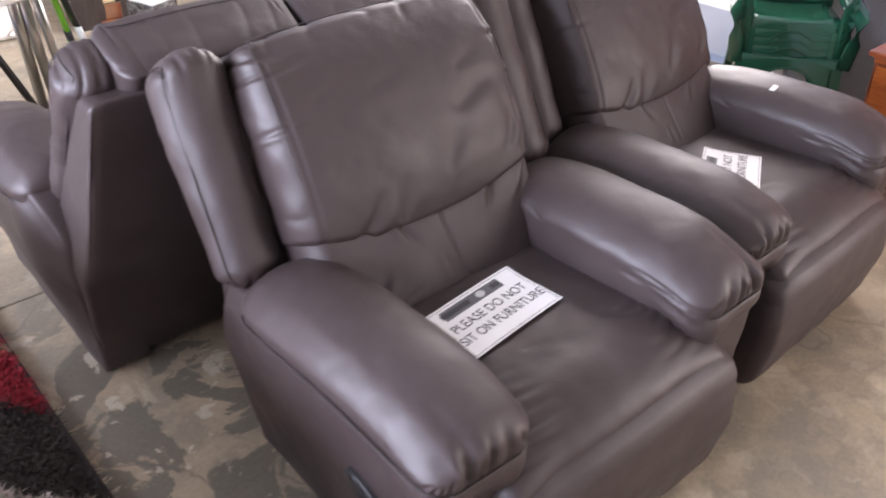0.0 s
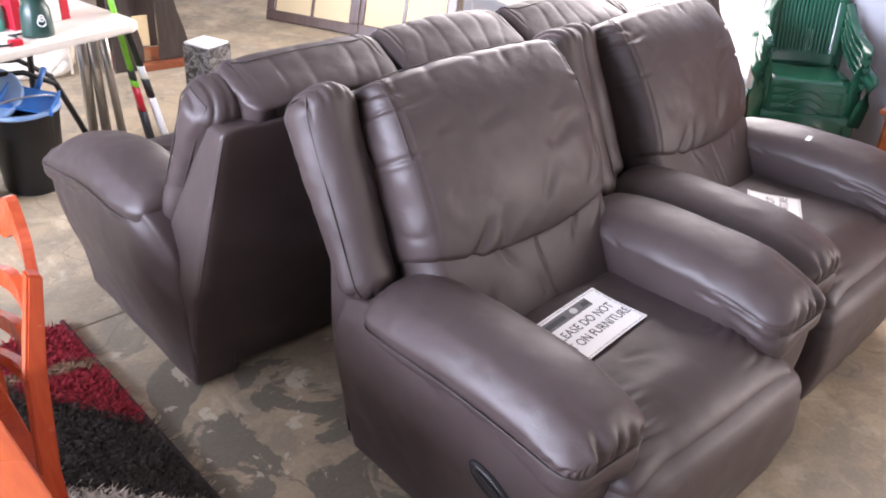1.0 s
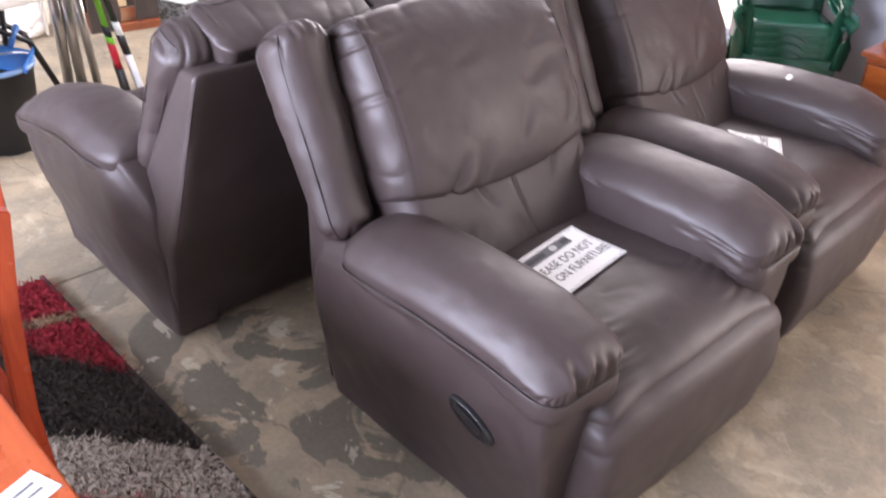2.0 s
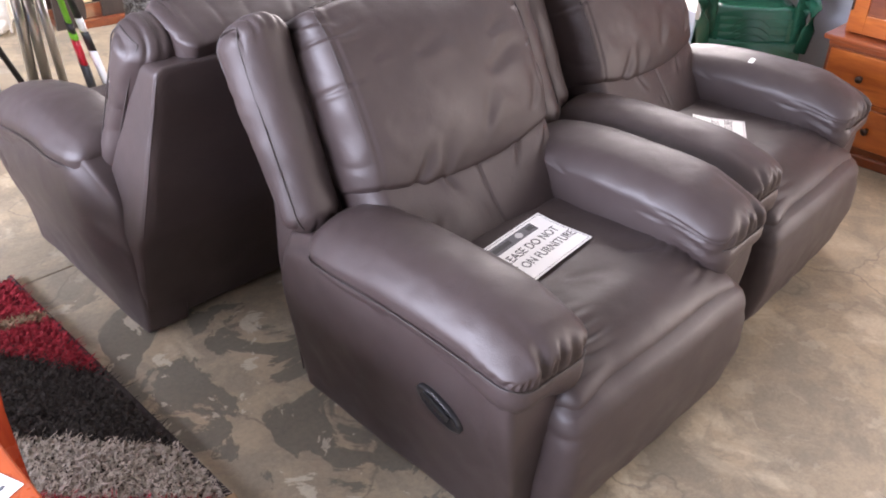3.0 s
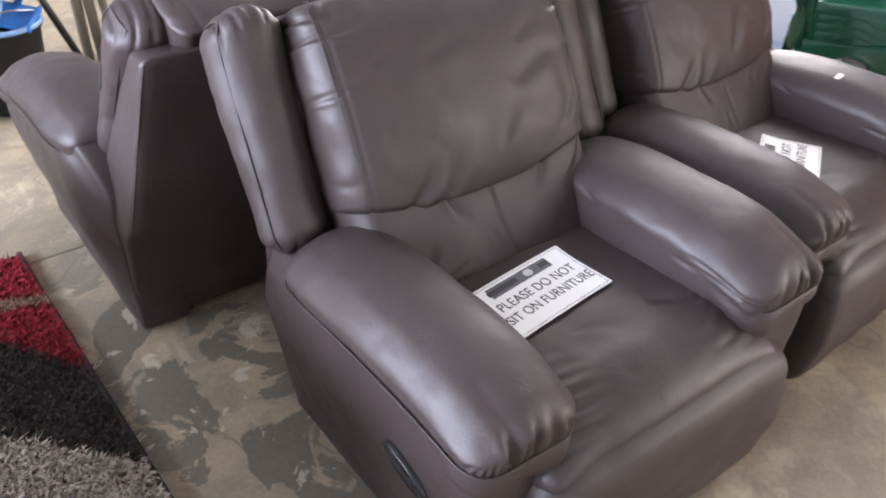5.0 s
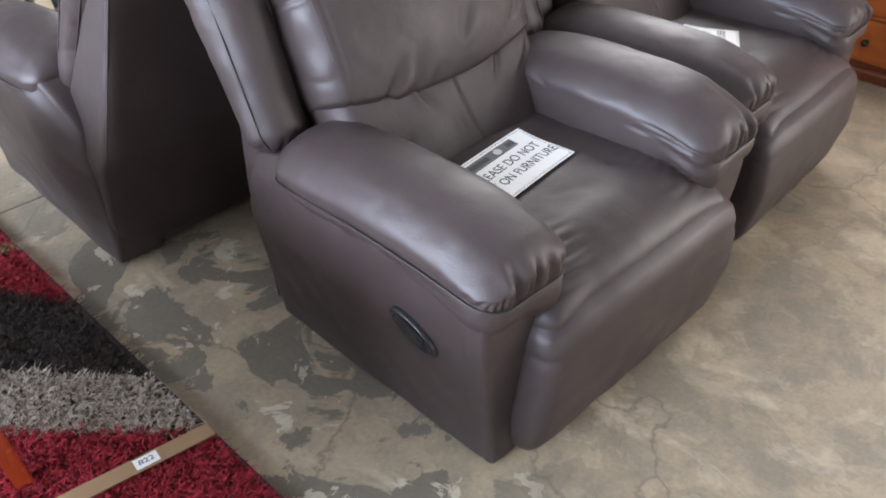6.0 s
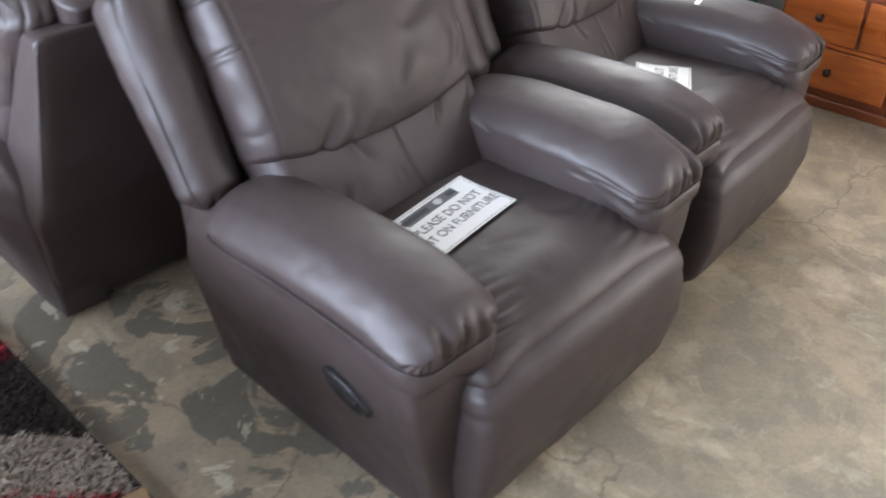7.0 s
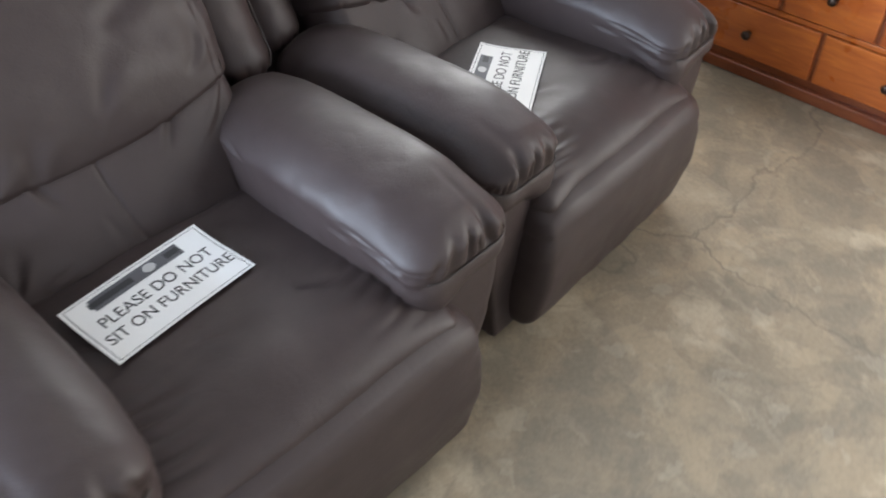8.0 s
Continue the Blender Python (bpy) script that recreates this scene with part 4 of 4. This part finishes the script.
def build_folding_table(m):
    root = tagged(new("folding_table"), "cream plastic folding table with tubular steel legs", "table")
    out = []
    for cx, cy, a0 in ((0.68, -0.30, -90), (0.68, 0.30, 0), (-0.68, 0.30, 90), (-0.68, -0.30, 180)):
        for k in range(7):
            a = radians(a0 + 15 * k)
            out.append((cx + 0.06 * math.cos(a), cy + 0.06 * math.sin(a)))
    top = slab_bm(out, 0.04, lambda u, v, d: Vector((u, v, 0.68 + d)))
    bmesh.ops.bevel(top, geom=[e for e in top.edges if abs(e.verts[0].co.z - e.verts[1].co.z) < 1e-5], offset=0.008, segments=2, affect='EDGES')
    part("tabletop", top, WHITEPL, root)
    inv = m.inverted()
    for a, b, r in (((0.235, 3.02, 0.681), (0.325, 3.30, 0.0), 0.024), ((0.275, 3.02, 0.681), (0.38, 3.27, 0.0), 0.024), ((0.315, 3.00, 0.681), (0.445, 3.24, 0.0), 0.020), ((0.05, 3.10, 0.681), (0.06, 3.30, 0.0), 0.013)):
        part("leg", tube_bm([inv @ Vector(a), inv @ Vector(b)], r, 12), CHROME if r > 0.015 else CABLE, root, smooth=True)
    for x, y in ((-0.62, -0.25), (-0.62, 0.25), (-0.1, -0.27)):
        part("leg", tube_bm([(x, y, 0.681), (x, y, 0.0)], 0.016, 12), CHROME, root, smooth=True)
    part("crossbar", tube_bm([(0.60, -0.24, 0.66), (0.60, 0.30, 0.66)], 0.014, 10), CHROME, root, smooth=True)
    root.matrix_world = m
    return root


build_folding_table(pose(-0.400, 2.95, 0, 0, 0, 10))


def build_bucket():
    root = tagged(new("bucket"), "black plastic bucket heaped with blue plastic lids", "bucket")
    part("pail", lathe([(0.0, 0.004), (0.118, 0.0), (0.122, 0.008), (0.150, 0.345), (0.158, 0.348), (0.158, 0.362), (0.146, 0.362), (0.115, 0.02), (0, 0.018)], 36), BLACK, root, smooth=True)
    part("rim", lathe([(0.150, 0.352), (0.162, 0.358), (0.162, 0.374), (0.148, 0.376), (0.150, 0.352)], 36), PALEBLUE, root, "pale blue rim", True)
    part("handle", tube_bm([(0.155 * math.cos(a), 0.155 * math.sin(a) * 0.4 - 0.12 * math.sin(a), 0.36 + 0.06 * math.sin(a)) for a in np.linspace(0, math.pi, 15)], 0.005, 8), STEEL, root, smooth=True)
    root.matrix_world = pose(-0.07, 3.0, 0)
    lid = tagged(new("plastic_disc"), "pale blue translucent round plastic lid leaning on bucket", "disc")
    part("disc", lathe([(0, 0.012), (0.05, 0.014), (0.055, 0.010), (0.135, 0.010), (0.150, 0.018), (0.158, 0.012), (0.160, 0.0), (0.150, 0.004), (0, 0.0)], 40), PALEBLUE, lid, smooth=True)
    part("knob", lathe([(0.018, 0.013), (0.016, 0.022), (0, 0.024)], 16), PALEBLUE, lid, smooth=True)
    lid.matrix_world = pose(-0.19, 3.06, 0.415, 24, -14, 0)
    pan = tagged(new("dustpan"), "bright blue plastic dustpan lying in the bucket", "dustpan")
    b = box(-0.11, 0.11, -0.09, 0.09, 0, 0.012, 0.004)
    for v in b.verts:
        v.co.x *= 1 - 0.25 * (v.co.y + 0.09) / 0.18
    part("pan", b, BLUE, pan)
    for s in (-1, 1):
        part("side", box(s * 0.10 - 0.004, s * 0.10 + 0.004, -0.09, 0.06, 0.0125, 0.045, 0.002), BLUE, pan)
    part("grip", tube_bm([(0, 0.09, 0.008), (0, 0.20, 0.05)], 0.014, 10), BLUE, pan, smooth=True)
    pan.matrix_world = pose(-0.03, 2.98, 0.385, 8, 12, -35)


build_bucket()
bin_ = tagged(new("plastic_tub"), "milky plastic tub with a red lid on the floor", "tub")
part("tub_wall", lathe([(0, 0.003), (0.10, 0), (0.125, 0.27), (0.132, 0.275), (0.132, 0.285), (0.118, 0.285), (0.095, 0.012), (0, 0.012)], 32), CLEAR, bin_, smooth=True)
part("lid", lathe([(0.127, 0.287), (0.13, 0.30), (0.08, 0.325), (0.03, 0.335), (0, 0.336)], 32), REDPL, bin_, "red lid", True)
bin_.matrix_world = pose(-0.36, 2.93, 0)

rack = tagged(new("folded_trolley"), "black steel folded trolley frame leaning under the table", "trolley")
for pts in ([(-0.42, 3.20, 0.0), (-0.34, 3.12, 0.50), (0.0, 3.10, 0.47), (0.12, 3.08, 0.40), (0.26, 3.08, 0.02)], [(-0.42, 3.30, 0.0), (-0.36, 3.25, 0.52), (0.02, 3.22, 0.49), (0.14, 3.20, 0.40), (0.28, 3.2, 0.02)]):
    part("bar", tube_bm(pts, 0.012, 8), CABLE, rack, smooth=True)
part("crossbar", tube_bm([(-0.34, 3.12, 0.50), (-0.36, 3.25, 0.52)], 0.010, 8), CABLE, rack, smooth=True)
part("crossbar", tube_bm([(0.12, 3.08, 0.40), (0.14, 3.20, 0.40)], 0.010, 8), CABLE, rack, smooth=True)

jug = tagged(new("enamel_jug"), "dark green enamel jug with a white printed swirl", "jug")
part("body", lathe([(0, 0.001), (0.058, 0.0), (0.060, 0.01), (0.054, 0.10), (0.042, 0.125), (0.046, 0.15), (0.05, 0.165), (0.044, 0.165), (0, 0.12)], 28), BOTTLE, jug, smooth=True)
sw = bmesh.new()
for r, cz in ((0.016, 0.06), (0.011, 0.075)):
    tube_bm([(0.0605 * math.sin(r * 16 * math.cos(a)), -0.0595 * math.cos(r * 16 * math.cos(a)), cz + r * math.sin(a)) for a in np.linspace(0, 6.2, 18)], 0.0022, 5, sw)
part("printed_swirl", sw, PAPER, jug)
jug.matrix_world = pose(-0.015, 2.765, 0.7205)

carton = tagged(new("carton"), "white cardboard carton with red end stripes on table", "carton")
part("box_body", box(-0.085, 0.085, -0.07, 0.07, 0, 0.28, 0.003), plain("white_card", (0.75, 0.73, 0.70), 0.7), carton)
for x in (-0.105, 0.105):
    part("red_end", box(x - 0.019, x + 0.019, -0.072, 0.072, 0, 0.284, 0.003), REDPL, carton, "red end panel")
carton.matrix_world = pose(0.03, 2.95, 0.7205, 0, 0, 14)
flask = tagged(new("small_bottle"), "small teal plastic bottle standing on the table", "bottle")
part("body", lathe([(0, 0), (0.026, 0), (0.028, 0.08), (0.012, 0.105), (0.012, 0.125), (0, 0.126)], 20), plain("teal_plastic", (0.06, 0.45, 0.36), 0.3), flask, smooth=True)
flask.matrix_world = pose(-0.12, 2.90, 0.7205)
cord = tagged(new("power_cord"), "black power cord with red plug lying on table", "cord")
part("cable", tube_bm([(-0.30 + 0.025 * k + 0.03 * math.sin(k * 1.3), 2.66 + 0.05 * math.sin(k * 0.9) + 0.008 * k, 0.727 + 0.012 * abs(math.sin(k * 0.7))) for k in range(12)], 0.004, 8), CABLE, cord, smooth=True)
part("plug", box(-0.16, -0.11, 2.655, 2.685, 0.7205, 0.742, 0.006), REDPL, cord, "red plug")

# ---- bats leaning on the table ----
def build_stick(name, label, a, b, cols):
    root = tagged(new(name), label, "bat", "leaning bats")
    a, b = Vector(a), Vector(b)
    n = len(cols)
    for i, (mat, w, t0, t1) in enumerate(cols):
        p, q = a.lerp(b, t0), a.lerp(b, t1)
        part("blade" if i == 0 else "grip" if i == n - 1 else "shaft", tube_bm([p, p.lerp(q, 0.5), q], w, 10, flat=0.45), mat, root, smooth=True)
    return root


build_stick("hockey_bat", "black, red and lime striped wooden bat", (0.50, 3.03, 0.0), (0.335, 2.90, 0.80),
            ((CABLE, 0.040, 0.0, 0.30), (REDPL, 0.034, 0.301, 0.46), (LIME, 0.034, 0.461, 0.50), (CABLE, 0.032, 0.501, 0.56), (LIME, 0.026, 0.561, 1.0)))
build_stick("hockey_bat", "white and black striped wooden bat", (0.575, 3.02, 0.0), (0.39, 2.90, 0.66),
            ((PAPER, 0.022, 0.0, 0.45), (CABLE, 0.022, 0.451, 0.60), (PAPER, 0.020, 0.601, 0.70), (CABLE, 0.019, 0.701, 1.0)))


# ---- mattress, dark stand, wrapped box, frames ----
def build_mattress(m):
    root = tagged(new("mattress"), "cream quilted mattress standing on its edge", "mattress")
    def shape(q):
        u, v, w = q.T
        return np.stack([0.95 * u, 0.11 * v, 0.46 + 0.46 * w], 1)
    def quilt(q, p):
        a, b = np.sin((p[:, 0] + p[:, 2]) * 24), np.sin((p[:, 0] - p[:, 2]) * 24)
        return -0.012 * (np.exp(-(a / 0.18) ** 2) + np.exp(-(b / 0.18) ** 2)) * step(0.85, 0.95, np.abs(q[:, 1]))
    cushion("ticking", root, (110, 8, 60), 12, shape, quilt, CREAM)
    for s in (-1, 1):
        part("edge_tape", tube_bm([(0.93, s * 0.10, 0.03), (0.935, s * 0.10, 0.89), (-0.935, s * 0.10, 0.89), (-0.935, s * 0.10, 0.03)], 0.008, 8), WHITEPL, root, smooth=True)
    root.matrix_world = m


build_mattress(pose(-0.20, 4.72, 0.0, 0, 0, -25))


def build_stand():
    root = tagged(new("hall_stand"), "dark wooden stand with wavy shaped side panels", "stand")
    for x0, sgn in ((0.0, 1), (0.27, 1)):
        out = [(0.0, 0.0), (0.155, 0.0)]
        for k in range(25):
            z = 0.05 + 1.05 * k / 24
            out.append((0.145 + 0.032 * math.sin(z * 9.5 + 0.6), z))
        out.append((0.0, 1.1))
        part("side_panel", slab_bm(out, 0.028, lambda u, v, d, x0=x0: Vector((x0 + u, d, v))), DARKWOOD, root)
    part("back_panel", box(0.02, 0.40, 0.30, 0.315, 0.04, 1.08, 0.002), DARKWOOD, root)
    part("card_lining", box(0.14, 0.30, 0.285, 0.298, 0.05, 0.24, 0.002), YELLOW, root, "pale card lining")
    part("shelf", box(0.01, 0.42, 0.03, 0.29, 0.0, 0.04, 0.003), PINE_DARK, root)
    part("foot_rail", box(0.14, 0.46, -0.05, -0.004, 0.0, 0.045, 0.006), PINE_DARK, root)
    root.matrix_world = pose(0.83, 4.18, 0, 0, 0, -8)


build_stand()

wrap = Mat("crumpled_plastic_film", 0.18)
wrap.colour(wrap.ramp(wrap.noise(22, 6, 0.7, distortion=1.6), (0.44, (0.025, 0.022, 0.022)), (0.72, (0.30, 0.29, 0.28))))
wrap.bump((wrap.noise(30, 5, 0.7, distortion=1.5), 0.8, 0.01))
crate = tagged(new("wrapped_box"), "tall box wrapped in crumpled clear film, white top", "box")
part("sides", box(-0.075, 0.075, -0.085, 0.085, 0.0, 0.47, 0.008, 2), wrap.m, crate)
part("top", box(-0.068, 0.068, -0.078, 0.078, 0.4705, 0.482, 0.004), PAPER, crate, "white card top")
crate.matrix_world = pose(0.83, 3.04, 0, 0, 0, 18)


def build_frame(m, label):
    root = tagged(new("framed_panel"), label, "frame", "leaning frames")
    w, h, t = 0.74, 1.15, 0.07
    for x0, x1, z0, z1, nm in ((-w / 2, w / 2, 0, t, "bottom_rail"), (-w / 2, w / 2, h - t, h, "top_rail"), (-w / 2, -w / 2 + t, t + 0.0005, h - t - 0.0005, "stile"), (w / 2 - t, w / 2, t + 0.0005, h - t - 0.0005, "stile")):
        part(nm, box(x0, x1, -0.02, 0.02, z0, z1, 0.006), FRAMEWOOD, root)
    part("panel", box(-w / 2 + t - 0.004, w / 2 - t + 0.004, -0.004, 0.006, t - 0.004, h - t + 0.004, 0), YELLOW, root, "yellowed cream panel")
    part("muntin", box(-0.012, 0.012, -0.010, 0.0, t, h - t, 0.002), FRAMEWOOD, root)
    root.matrix_world = m


build_frame(pose(2.33, 4.36, 0.0, -16, 0, -67), "dark brown wooden frame holding a yellowed panel")
build_frame(pose(2.62, 3.72, 0.0, -16, 0, -67), "dark brown wooden frame with a cream panel, leaning")

stick = tagged(new("sticker"), "small white paper sticker on the recliner arm", "sticker")
part("paper", box(-0.017, 0.017, -0.008, 0.008, 0.0, 0.0010, 0.0002), PAPER, stick)
stick.matrix_world = pose(1.690, 0.447, 0.653, 0, -8, 10)
